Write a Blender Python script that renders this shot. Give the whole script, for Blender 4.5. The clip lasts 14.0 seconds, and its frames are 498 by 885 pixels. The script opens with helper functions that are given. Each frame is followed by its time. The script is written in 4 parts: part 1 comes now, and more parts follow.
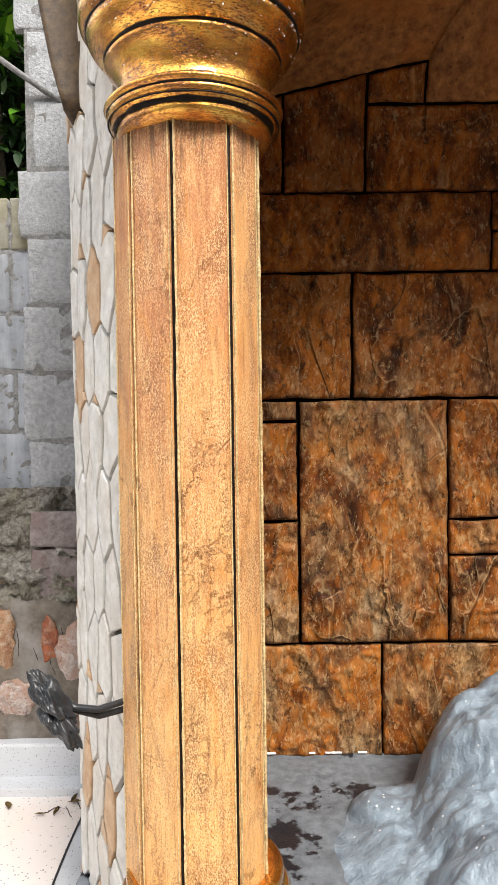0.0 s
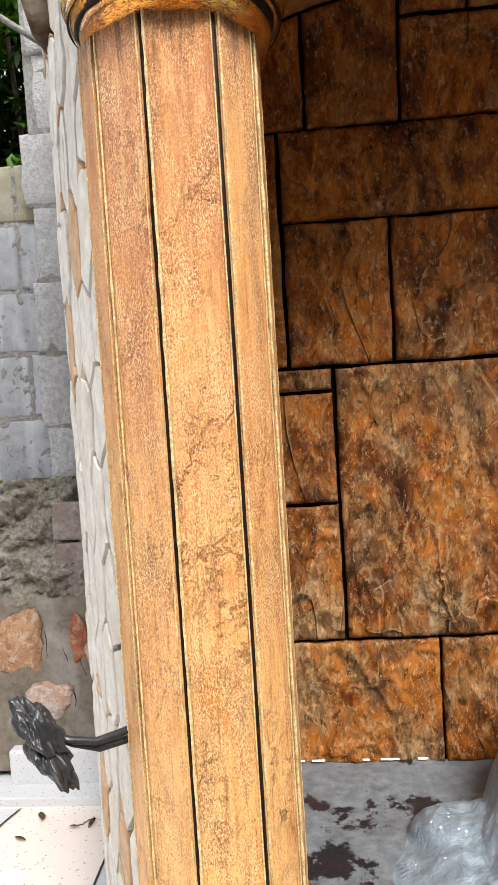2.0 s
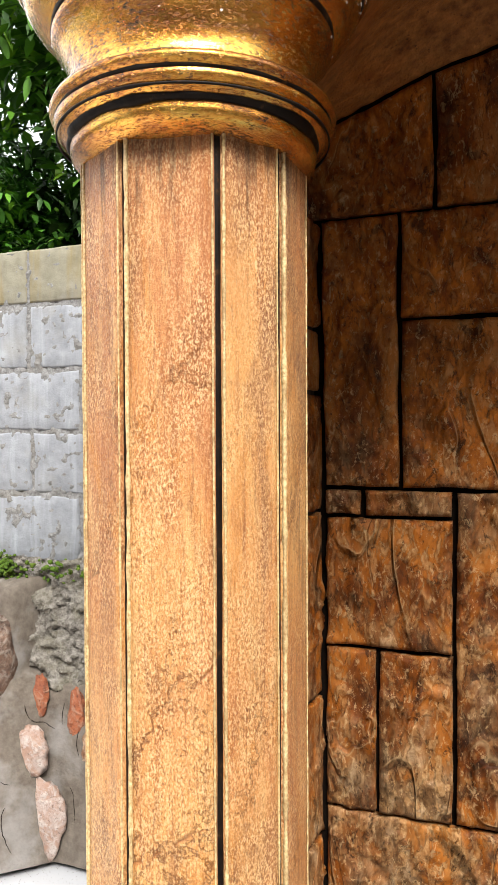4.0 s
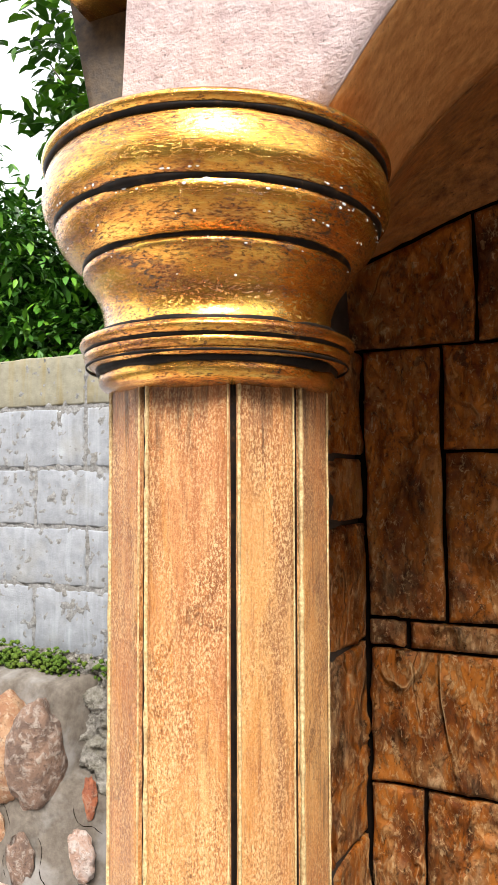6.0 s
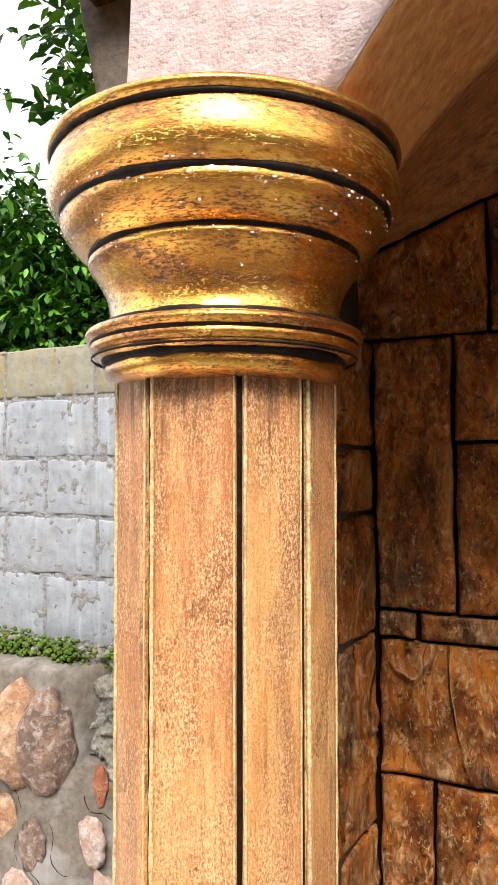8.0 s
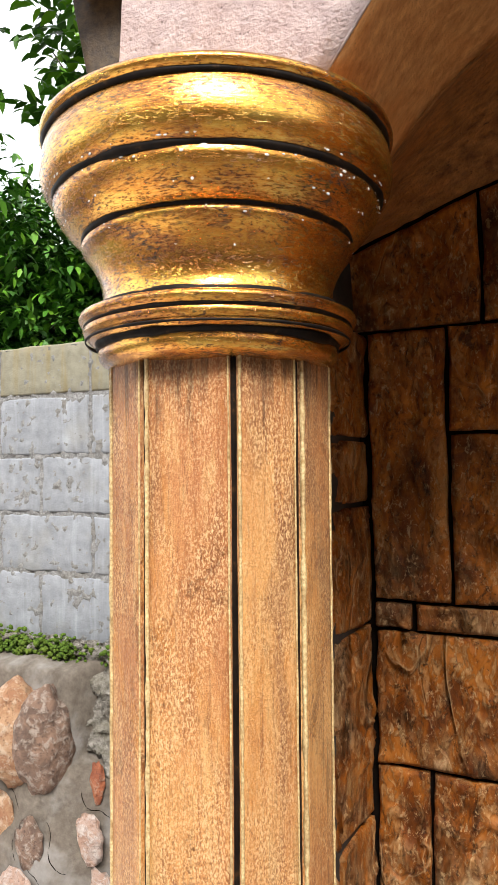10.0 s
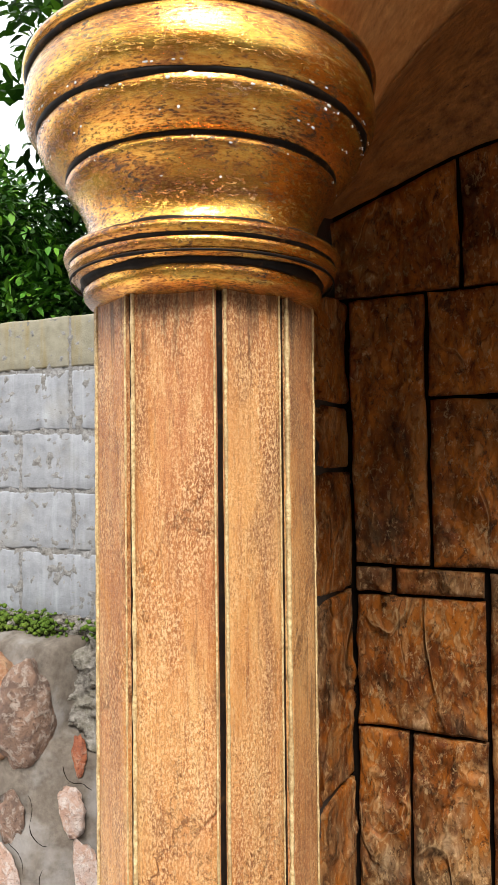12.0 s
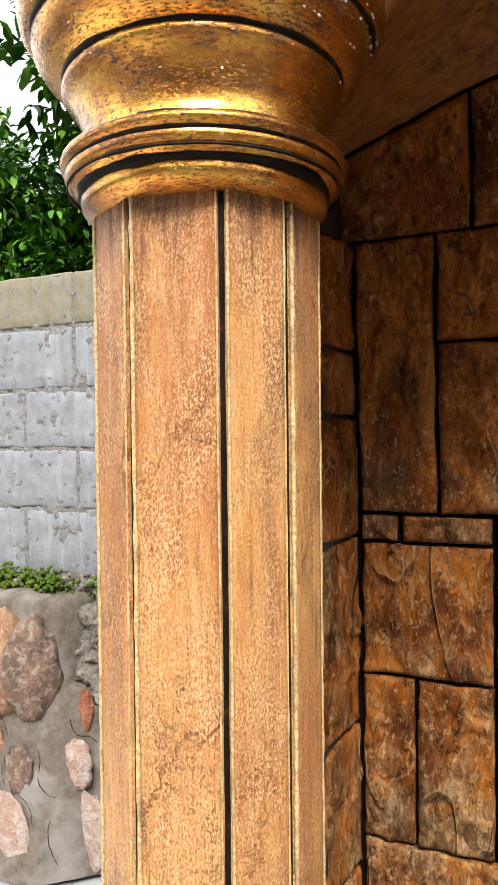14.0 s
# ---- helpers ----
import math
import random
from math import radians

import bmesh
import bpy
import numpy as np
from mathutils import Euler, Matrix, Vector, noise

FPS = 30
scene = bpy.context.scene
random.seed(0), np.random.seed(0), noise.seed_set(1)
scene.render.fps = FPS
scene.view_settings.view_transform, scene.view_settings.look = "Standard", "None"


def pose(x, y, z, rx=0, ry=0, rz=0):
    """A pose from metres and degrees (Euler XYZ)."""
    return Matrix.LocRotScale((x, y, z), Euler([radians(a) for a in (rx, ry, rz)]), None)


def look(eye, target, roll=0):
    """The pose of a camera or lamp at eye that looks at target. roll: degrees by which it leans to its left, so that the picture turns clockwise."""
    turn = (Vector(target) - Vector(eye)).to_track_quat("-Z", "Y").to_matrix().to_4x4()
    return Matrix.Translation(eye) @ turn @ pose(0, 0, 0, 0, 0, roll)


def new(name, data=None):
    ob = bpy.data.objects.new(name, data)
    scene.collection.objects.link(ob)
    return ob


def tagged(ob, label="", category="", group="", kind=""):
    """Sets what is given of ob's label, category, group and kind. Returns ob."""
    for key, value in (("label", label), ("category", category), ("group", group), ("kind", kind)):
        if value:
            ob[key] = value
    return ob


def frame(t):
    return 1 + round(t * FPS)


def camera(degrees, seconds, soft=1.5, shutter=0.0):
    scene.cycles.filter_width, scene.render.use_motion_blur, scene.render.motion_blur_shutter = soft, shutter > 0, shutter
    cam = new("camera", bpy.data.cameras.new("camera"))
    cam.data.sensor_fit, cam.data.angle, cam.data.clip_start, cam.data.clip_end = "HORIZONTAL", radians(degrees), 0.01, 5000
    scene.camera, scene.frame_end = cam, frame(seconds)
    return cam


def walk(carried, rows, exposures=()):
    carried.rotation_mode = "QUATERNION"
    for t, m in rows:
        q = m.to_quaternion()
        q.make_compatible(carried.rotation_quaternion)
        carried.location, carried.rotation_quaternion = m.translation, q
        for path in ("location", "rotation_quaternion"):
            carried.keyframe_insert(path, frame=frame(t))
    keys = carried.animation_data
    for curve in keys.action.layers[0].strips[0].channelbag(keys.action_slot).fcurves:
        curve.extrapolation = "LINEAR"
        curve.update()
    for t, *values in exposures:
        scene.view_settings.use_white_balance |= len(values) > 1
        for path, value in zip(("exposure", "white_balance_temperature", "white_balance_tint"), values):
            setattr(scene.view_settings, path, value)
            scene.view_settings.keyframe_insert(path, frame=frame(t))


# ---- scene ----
cam = camera(40.0, 14.0, 0.65)
METRES, EYE, TILT, LEAN, TURN = 1.0, 1.1, 0.0, 0.0, 0.0
ROWS = [
    (0.0, 0.0, 0.0, 0.0, -0.02, -1.56, 0.77),
    (0.5, 0.0017, 0.0138, -0.0113, -1.44, -3.0, 0.79),
    (1.0, -0.0167, 0.0543, -0.0149, -2.82, -4.1, 1.43),
    (1.5, -0.0428, 0.0971, -0.0073, -2.42, -2.81, -0.09),
    (2.0, 0.0487, 0.2041, -0.0148, 4.16, -3.2, 3.58),
    (2.5, 0.1588, 0.3348, 0.0637, 14.5, -7.24, 2.16),
    (3.0, 0.1803, 0.4204, 0.1117, 17.68, -7.59, 1.15),
    (3.5, 0.1863, 0.4598, 0.1414, 18.23, -4.15, 0.54),
    (6.0, 0.2421, 0.4676, 0.3584, 24.53, 2.67, 0.15),
    (6.5, 0.243, 0.4676, 0.3676, 24.76, 2.8, -0.12),
    (7.0, 0.2439, 0.467, 0.3687, 24.92, 3.28, -0.11),
    (7.5, 0.2441, 0.4682, 0.3624, 24.49, 2.77, 0.2),
    (8.0, 0.243, 0.4761, 0.3615, 25.47, 1.78, 0.04),
    (10.5, 0.2442, 0.4756, 0.3303, 24.87, 2.0, 0.7),
    (11.0, 0.2419, 0.4734, 0.3164, 24.2, 1.58, 0.63),
    (11.5, 0.2404, 0.4698, 0.3027, 23.89, 1.35, 0.66),
    (12.0, 0.2407, 0.4678, 0.2892, 23.34, 1.23, 0.56),
    (12.5, 0.2397, 0.4726, 0.2739, 23.71, 1.0, 0.64),
    (13.0, 0.2382, 0.4803, 0.2599, 24.06, 0.8, 0.65),
    (13.5, 0.2357, 0.4841, 0.2451, 24.36, 0.17, 0.69),
    (14.0, 0.235, 0.4859, 0.231, 23.86, -0.81, 0.61),
]
walk(cam, [(t, pose(0, 0, EYE, TILT, LEAN, TURN) @ pose(METRES * x, METRES * y, METRES * z, 90 + pitch, roll, yaw)) for t, x, y, z, yaw, pitch, roll in ROWS],
     exposures=[(0.0, 0.20), (3.7, 0.30), (6.0, 0.38), (8.2, 0.36), (10.5, 0.10), (12.5, 0.07), (14.0, 0.18)])

# ---- light: bright overcast sky and a wide weak sun ----
SUN_UP, SUN_ROUND = 48.0, 26.0      # height, and compass turn of the sun behind the camera
world = bpy.data.worlds.new("world")
scene.world = world
world.use_nodes = True
wn = world.node_tree
bg = wn.nodes["Background"]
sky = wn.nodes.new("ShaderNodeTexSky")
sky.sky_type, sky.sun_disc = "NISHITA", False
sky.sun_elevation, sky.sun_rotation = radians(SUN_UP), radians(180 - SUN_ROUND)
sky.dust_density, sky.air_density = 4.0, 1.0
haze = wn.nodes.new("ShaderNodeMix")
haze.data_type = "RGBA"
haze.inputs[0].default_value = 0.75
wn.links.new(sky.outputs[0], haze.inputs[6])
haze.inputs[7].default_value = (13.5, 13.6, 13.9, 1)     # even cloud
wn.links.new(haze.outputs[2], bg.inputs[0])
bg.inputs[1].default_value = 0.14
sun_data = bpy.data.lights.new("sun", "SUN")
sun_data.energy, sun_data.angle, sun_data.color = 4.8, radians(20), (1.0, 0.96, 0.90)
sun = new("sun", sun_data)
sun_from = Vector((math.sin(radians(SUN_ROUND)) * math.cos(radians(SUN_UP)), -math.cos(radians(SUN_ROUND)) * math.cos(radians(SUN_UP)), math.sin(radians(SUN_UP))))
sun.matrix_world = look(Vector((0, 1.0, 0.8)) + sun_from * 6, (0, 1.0, 0.8))


# ---- materials ----
class Nodes:
    """A short hand for building one node material."""

    def __init__(self, name):
        self.m = bpy.data.materials.new(name)
        self.m.use_nodes = True
        self.t = self.m.node_tree
        self.out = self.t.nodes["Principled BSDF"]
        self.co = self.t.nodes.new("ShaderNodeTexCoord").outputs["Object"]

    def put(self, socket, value):
        if isinstance(value, bpy.types.NodeSocket):
            self.t.links.new(value, socket)
        elif isinstance(value, (tuple, list)) and len(value) == 3 and socket.type == "RGBA":
            socket.default_value = (*value, 1)
        else:
            socket.default_value = value

    def scaled(self, s, turn=(0, 0, 0)):
        n = self.t.nodes.new("ShaderNodeMapping")
        self.put(n.inputs["Vector"], self.co)
        n.inputs["Scale"].default_value = s if isinstance(s, tuple) else (s, s, s)
        n.inputs["Rotation"].default_value = [radians(a) for a in turn]
        return n.outputs[0]

    def shifted(self, vec, amount):
        """vec moved by a value of its own for each object"""
        info = self.t.nodes.new("ShaderNodeObjectInfo").outputs["Random"]
        mul = self.math("MULTIPLY", info, amount)
        n = self.t.nodes.new("ShaderNodeVectorMath")
        self.put(n.inputs[0], vec)
        self.put(n.inputs[1], mul)
        return n.outputs[0]

    def noise(self, vec, scale=1.0, detail=6.0, rough=0.6, warp=0.0, kind="FBM"):
        n = self.t.nodes.new("ShaderNodeTexNoise")
        n.noise_type = kind
        self.put(n.inputs["Vector"], vec)
        for k, v in (("Scale", scale), ("Detail", detail), ("Roughness", rough), ("Distortion", warp)):
            n.inputs[k].default_value = v
        return n.outputs["Fac"]

    def cells(self, vec, scale, feature="F1"):
        n = self.t.nodes.new("ShaderNodeTexVoronoi")
        n.feature = feature
        self.put(n.inputs["Vector"], vec)
        n.inputs["Scale"].default_value = scale
        return n.outputs["Distance"]

    def random(self):
        return self.t.nodes.new("ShaderNodeObjectInfo").outputs["Random"]

    def island(self):
        return self.t.nodes.new("ShaderNodeNewGeometry").outputs["Random Per Island"]

    def math(self, op, a, b=0.0):
        n = self.t.nodes.new("ShaderNodeMath")
        n.operation = op
        self.put(n.inputs[0], a)
        self.put(n.inputs[1], b)
        return n.outputs[0]

    def ramp(self, fac, *stops):
        n = self.t.nodes.new("ShaderNodeValToRGB")
        e = n.color_ramp.elements
        while len(e) < len(stops):
            e.new(0.5)
        for el, (at, col) in zip(e, stops):
            el.position = at
            el.color = (*col, 1) if isinstance(col, tuple) else (col, col, col, 1)
        self.put(n.inputs[0], fac)
        return n.outputs[0]

    def mix(self, fac, a, b, how="MIX"):
        n = self.t.nodes.new("ShaderNodeMix")
        n.data_type, n.blend_type = "RGBA", how
        self.put(n.inputs[0], fac)
        self.put(n.inputs[6], a)
        self.put(n.inputs[7], b)
        return n.outputs[2]

    def finish(self, color, rough=0.6, bump=None, height=0.003, strength=0.6, metal=0.0, coat=0.0, spec=0.5):
        o = self.out
        self.put(o.inputs["Base Color"], color)
        self.put(o.inputs["Roughness"], rough)
        self.put(o.inputs["Metallic"], metal)
        o.inputs["Specular IOR Level"].default_value = spec
        o.inputs["Coat Weight"].default_value = coat
        o.inputs["Coat Roughness"].default_value = 0.2
        if bump is not None:
            b = self.t.nodes.new("ShaderNodeBump")
            b.inputs["Strength"].default_value = strength
            b.inputs["Distance"].default_value = height
            self.put(b.inputs["Height"], bump)
            self.put(o.inputs["Normal"], b.outputs[0])
            self.put(o.inputs["Coat Normal"], b.outputs[0])
        return self.m


def stained_stone():
    """stamped concrete, stained brown, orange and tan in blotches, with slate ledges"""
    n = Nodes("stained_stone")
    high = n.t.nodes.new("ShaderNodeSeparateXYZ")
    n.put(high.inputs[0], n.co)
    low = n.ramp(n.math("MULTIPLY", high.outputs[2], 0.5), (0.48, 1.0), (0.76, 0.0))     # the stain is tan low down, red-brown above
    n.co = n.shifted(n.co, 7.0)
    p = n.scaled((1.0, 1.0, 0.55), (0, 17, 0))
    blot = n.noise(p, 9.0, 9, 0.64, 0.9)
    mid = n.noise(p, 30.0, 9, 0.70, 0.5)
    fine = n.noise(p, 150.0, 6, 0.72)
    col = n.ramp(blot, (0.34, (0.030, 0.009, 0.003)), (0.45, (0.145, 0.038, 0.006)), (0.54, (0.35, 0.108, 0.013)), (0.67, (0.44, 0.180, 0.045)))
    tan = n.ramp(n.noise(p, 5.0, 7, 0.6, 0.6), (0.47, 0.0), (0.60, 1.0))
    col = n.mix(n.math("MULTIPLY", tan, n.math("ADD", 0.15, n.math("MULTIPLY", low, 0.75))), col, n.ramp(mid, (0.37, (0.050, 0.026, 0.011)), (0.50, (0.175, 0.102, 0.048)), (0.65, (0.43, 0.305, 0.178))))
    red = n.ramp(n.noise(p, 4.1, 6, 0.6, 0.5), (0.47, 0.0), (0.58, 1.0))
    col = n.mix(n.math("MULTIPLY", red, n.math("SUBTRACT", 0.95, n.math("MULTIPLY", low, 0.70))), col, n.ramp(mid, (0.36, (0.14, 0.026, 0.003)), (0.62, (0.54, 0.170, 0.017))))
    dark = n.ramp(n.noise(p, 24.0, 9, 0.76, 1.0), (0.39, 1.0), (0.45, 0.0))
    col = n.mix(n.math("MULTIPLY", dark, 0.78), col, (0.020, 0.008, 0.004))
    flake = n.ramp(n.noise(n.scaled((1.0, 1.0, 0.5), (0, 10, 0)), 46.0, 8, 0.70, 0.8), (0.515, 0.0), (0.545, 1.0))
    col = n.mix(n.math("MULTIPLY", n.math("MULTIPLY", flake, n.ramp(blot, (0.40, 0.25), (0.58, 1.0))), n.math("ADD", 0.30, n.math("MULTIPLY", low, 0.38))), col, n.ramp(fine, (0.35, (0.25, 0.110, 0.034)), (0.65, (0.56, 0.340, 0.150))))
    fleck = n.ramp(n.noise(p, 95.0, 8, 0.74, 0.6), (0.56, 0.0), (0.60, 1.0))
    col = n.mix(n.math("MULTIPLY", fleck, 0.5), col, (0.58, 0.39, 0.20))
    pit = n.ramp(n.noise(p, 90.0, 7, 0.7), (0.34, 1.0), (0.40, 0.0))
    col = n.mix(n.math("MULTIPLY", pit, 0.7), col, (0.025, 0.010, 0.005))
    # ledges: the surface steps down along a few wandering lines, their rims rubbed pale
    h = n.math("ADD", n.math("ADD", n.math("MULTIPLY", mid, 0.20), n.math("MULTIPLY", fine, 0.16)), n.math("MULTIPLY", flake, 0.10))
    for size, tall, weight, limit in ((3.4, 0.34, 0.50, 0.47), (5.6, 0.40, 0.36, 0.50)):
        lay = n.noise(n.scaled((1.0, 1.0, tall), (0, -24, 0)), size, 3, 0.42, 0.5)
        where = n.ramp(n.noise(p, 6.5, 3, 0.5), (limit, 0.0), (limit + 0.08, 1.0))
        step = n.math("MULTIPLY", n.ramp(lay, (0.494, 0.0), (0.504, 1.0)), where)
        rim = n.math("MULTIPLY", n.ramp(n.math("ABSOLUTE", n.math("SUBTRACT", lay, 0.506)), (0.0, 1.0), (0.0045, 0.0)), where)
        foot = n.math("MULTIPLY", n.ramp(n.math("ABSOLUTE", n.math("SUBTRACT", lay, 0.493)), (0.0, 1.0), (0.006, 0.0)), where)
        col = n.mix(n.math("MULTIPLY", rim, 0.42), col, (0.58, 0.39, 0.20))
        col = n.mix(n.math("MULTIPLY", foot, 0.6), col, (0.035, 0.013, 0.005))
        h = n.math("ADD", h, n.math("MULTIPLY", step, weight))
    return n.finish(col, n.ramp(fine, (0.3, 0.34), (0.7, 0.56)), h, 0.017, 1.0, coat=0.04, spec=0.16)


def faux_wood():
    """concrete planks painted as honey-coloured wood, crackled and rubbed"""
    n = Nodes("faux_wood")
    high = n.t.nodes.new("ShaderNodeSeparateXYZ")
    n.put(high.inputs[0], n.co)
    n.co = n.shifted(n.co, 3.0)
    fibre = n.noise(n.scaled((330, 330, 16)), 1.0, 6, 0.7, 0.3)
    grain = n.noise(n.scaled((85, 85, 7)), 1.0, 7, 0.68, 0.6)
    patch = n.noise(n.scaled((12, 12, 4.5)), 1.0, 7, 0.62, 0.9)
    broad = n.noise(n.scaled((6, 6, 2.2)), 1.0, 4, 0.5, 0.5)
    speck = n.noise(n.scaled((1, 1, 0.55), (0, 20, 12)), 560.0, 5, 0.72, 0.4)
    rubbed = n.noise(n.scaled((16, 16, 9)), 1.0, 6, 0.66, 0.8)
    # the tone is redder and darker on the upper half, more golden lower down
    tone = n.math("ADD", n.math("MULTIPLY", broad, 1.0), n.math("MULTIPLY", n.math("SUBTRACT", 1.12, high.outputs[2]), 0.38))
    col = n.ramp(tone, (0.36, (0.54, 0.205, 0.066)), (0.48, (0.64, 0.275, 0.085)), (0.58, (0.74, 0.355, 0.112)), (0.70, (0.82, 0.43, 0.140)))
    col = n.mix(n.math("MULTIPLY", n.ramp(grain, (0.50, 0.0), (0.66, 1.0)), 0.55), col, (0.80, 0.49, 0.20))
    col = n.mix(n.math("MULTIPLY", n.ramp(grain, (0.38, 1.0), (0.46, 0.0)), 0.5), col, (0.36, 0.115, 0.030))
    brown = n.ramp(patch, (0.50, 0.0), (0.63, 1.0))
    col = n.mix(n.math("MULTIPLY", brown, 0.70), col, n.ramp(speck, (0.40, (0.19, 0.070, 0.026)), (0.60, (0.56, 0.29, 0.12))))
    amber = n.ramp(n.noise(n.scaled((26, 26, 6)), 1.0, 6, 0.6, 1.2), (0.55, 0.0), (0.66, 1.0))
    col = n.mix(n.math("MULTIPLY", amber, 0.62), col, (0.60, 0.225, 0.034))
    col = n.mix(n.math("MULTIPLY", n.ramp(fibre, (0.36, 1.0), (0.47, 0.0)), 0.50), col, (0.24, 0.075, 0.018))
    # crackled cream rubbed through the glaze
    scuff = n.math("MULTIPLY", n.ramp(speck, (0.51, 0.0), (0.555, 1.0)), n.ramp(rubbed, (0.36, 0.22), (0.62, 0.9)))
    col = n.mix(n.math("MULTIPLY", scuff, 0.78), col, (0.93, 0.66, 0.35))
    dent = n.math("MULTIPLY", n.ramp(speck, (0.40, 1.0), (0.45, 0.0)), n.ramp(rubbed, (0.40, 0.30), (0.60, 1.0)))
    col = n.mix(n.math("MULTIPLY", dent, 0.70), col, (0.20, 0.062, 0.016))
    streak = n.math("MULTIPLY", n.ramp(n.noise(n.scaled((120, 120, 5)), 1.0, 6, 0.62, 0.4), (0.60, 0.0), (0.70, 1.0)), n.ramp(n.noise(n.scaled((9, 9, 5)), 1.0, 4, 0.5), (0.50, 0.0), (0.62, 1.0)))
    col = n.mix(n.math("MULTIPLY", streak, 0.8), col, (0.045, 0.020, 0.010))
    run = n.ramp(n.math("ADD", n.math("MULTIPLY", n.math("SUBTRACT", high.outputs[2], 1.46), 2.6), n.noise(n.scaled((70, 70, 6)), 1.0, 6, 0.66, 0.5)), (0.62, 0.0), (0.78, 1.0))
    col = n.mix(n.math("MULTIPLY", run, 0.72), col, (0.040, 0.018, 0.009))       # black glaze stain together with the shading under the capital, put into the colour
    wobble = n.t.nodes.new("ShaderNodeVectorMath")
    n.put(wobble.inputs[0], n.scaled((17, 17, 9)))
    n.put(wobble.inputs[1], n.math("MULTIPLY", n.noise(n.co, 55.0, 6, 0.65), 1.7))
    line = n.cells(wobble.outputs[0], 1.0, "DISTANCE_TO_EDGE")
    where = n.ramp(n.noise(n.scaled((10, 10, 6)), 1.0, 3, 0.5), (0.46, 0.0), (0.55, 1.0))
    crack = n.math("MULTIPLY", n.ramp(line, (0.0, 1.0), (0.026, 0.0)), where)
    col = n.mix(n.math("MULTIPLY", crack, 0.75), col, (0.26, 0.070, 0.012))
    h = n.math("ADD", n.math("MULTIPLY", fibre, 0.35), n.math("MULTIPLY", speck, 0.75))
    h = n.math("SUBTRACT", h, n.math("MULTIPLY", crack, 0.5))
    return n.finish(col, n.ramp(speck, (0.3, 0.34), (0.7, 0.52)), h, 0.0030, 1.0, coat=0.10, spec=0.45)


def gold_paint():
    """gold paint over dark glaze, brushed round the capital"""
    n = Nodes("gold_paint")
    at = n.t.nodes.new("ShaderNodeSeparateXYZ")
    n.put(at.inputs[0], n.co)
    px, py = n.math("SUBTRACT", at.outputs[0], -0.080), n.math("SUBTRACT", at.outputs[1], 1.097)
    turn = n.math("ARCTAN2", px, n.math("MULTIPLY", py, -1.0))
    wide = n.math("SQRT", n.math("ADD", n.math("MULTIPLY", px, px), n.math("MULTIPLY", py, py)))
    rolled = n.t.nodes.new("ShaderNodeCombineXYZ")
    n.put(rolled.inputs[0], n.math("MULTIPLY", turn, 24.0))
    n.put(rolled.inputs[1], n.math("MULTIPLY", wide, 520.0))
    n.put(rolled.inputs[2], n.math("MULTIPLY", at.outputs[2], 520.0))
    streak = n.noise(rolled.outputs[0], 1.0, 7, 0.70, 0.25)
    dash = n.noise(rolled.outputs[0], 0.42, 8, 0.72, 0.2)
    patch = n.noise(rolled.outputs[0], 0.09, 7, 0.68, 0.3)
    worn = n.noise(n.co, 16.0, 7, 0.68, 0.6)
    col = n.ramp(patch, (0.37, (0.34, 0.105, 0.007)), (0.50, (0.74, 0.300, 0.018)), (0.64, (0.96, 0.56, 0.075)))
    col = n.mix(n.math("MULTIPLY", n.ramp(streak, (0.52, 0.0), (0.62, 1.0)), 0.5), col, (0.95, 0.62, 0.16))
    mask = n.math("MULTIPLY", n.ramp(streak, (0.42, 1.0), (0.45, 0.0)), n.ramp(worn, (0.40, 1.0), (0.58, 0.45)))
    mask = n.math("MAXIMUM", mask, n.math("MULTIPLY", n.ramp(dash, (0.42, 0.9), (0.45, 0.0)), n.ramp(worn, (0.40, 1.0), (0.50, 0.0))))
    col = n.mix(n.math("MULTIPLY", mask, 0.93), col, (0.022, 0.010, 0.005))
    metal = n.math("SUBTRACT", 0.97, n.math("MULTIPLY", mask, 0.75))
    h = n.math("ADD", n.math("MULTIPLY", streak, 0.5), n.math("MULTIPLY", dash, 0.5))
    return n.finish(col, n.ramp(patch, (0.35, 0.27), (0.65, 0.19)), n.math("SUBTRACT", h, n.math("MULTIPLY", mask, 0.3)), 0.0007, 0.6, metal=metal, coat=1.0)



# near-black for grooves; it also draws crease shade on the capital
def groove_black():
    n = Nodes("groove_black")
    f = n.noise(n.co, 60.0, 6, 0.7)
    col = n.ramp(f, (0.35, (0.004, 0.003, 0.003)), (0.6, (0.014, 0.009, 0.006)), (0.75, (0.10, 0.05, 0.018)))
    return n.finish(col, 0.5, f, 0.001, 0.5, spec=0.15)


def plaster(name, lo, hi, stain, scale=1.0, rough=0.85, grain=140.0, height=0.003, spots=0.35, spec=0.4):
    """rough rendered or cast cement"""
    n = Nodes(name)
    p = n.shifted(n.co, 5.0)
    a = n.noise(p, 3.5 * scale, 7, 0.6, 0.5)
    b = n.noise(p, 30.0 * scale, 7, 0.65)
    c = n.noise(p, grain, 4, 0.6)
    col = n.ramp(b, (0.3, lo), (0.7, hi))
    col = n.mix(n.math("MULTIPLY", n.ramp(a, (0.48, 0.0), (0.68, 1.0)), 0.6), col, stain)
    pit = n.ramp(c, (0.27, 1.0), (0.38, 0.0))
    col = n.mix(n.math("MULTIPLY", pit, spots), col, tuple(v * 0.3 for v in lo))
    return n.finish(col, rough, n.math("ADD", n.math("MULTIPLY", b, 0.5), n.math("MULTIPLY", c, 0.5)), height, 0.8, spec=spec)


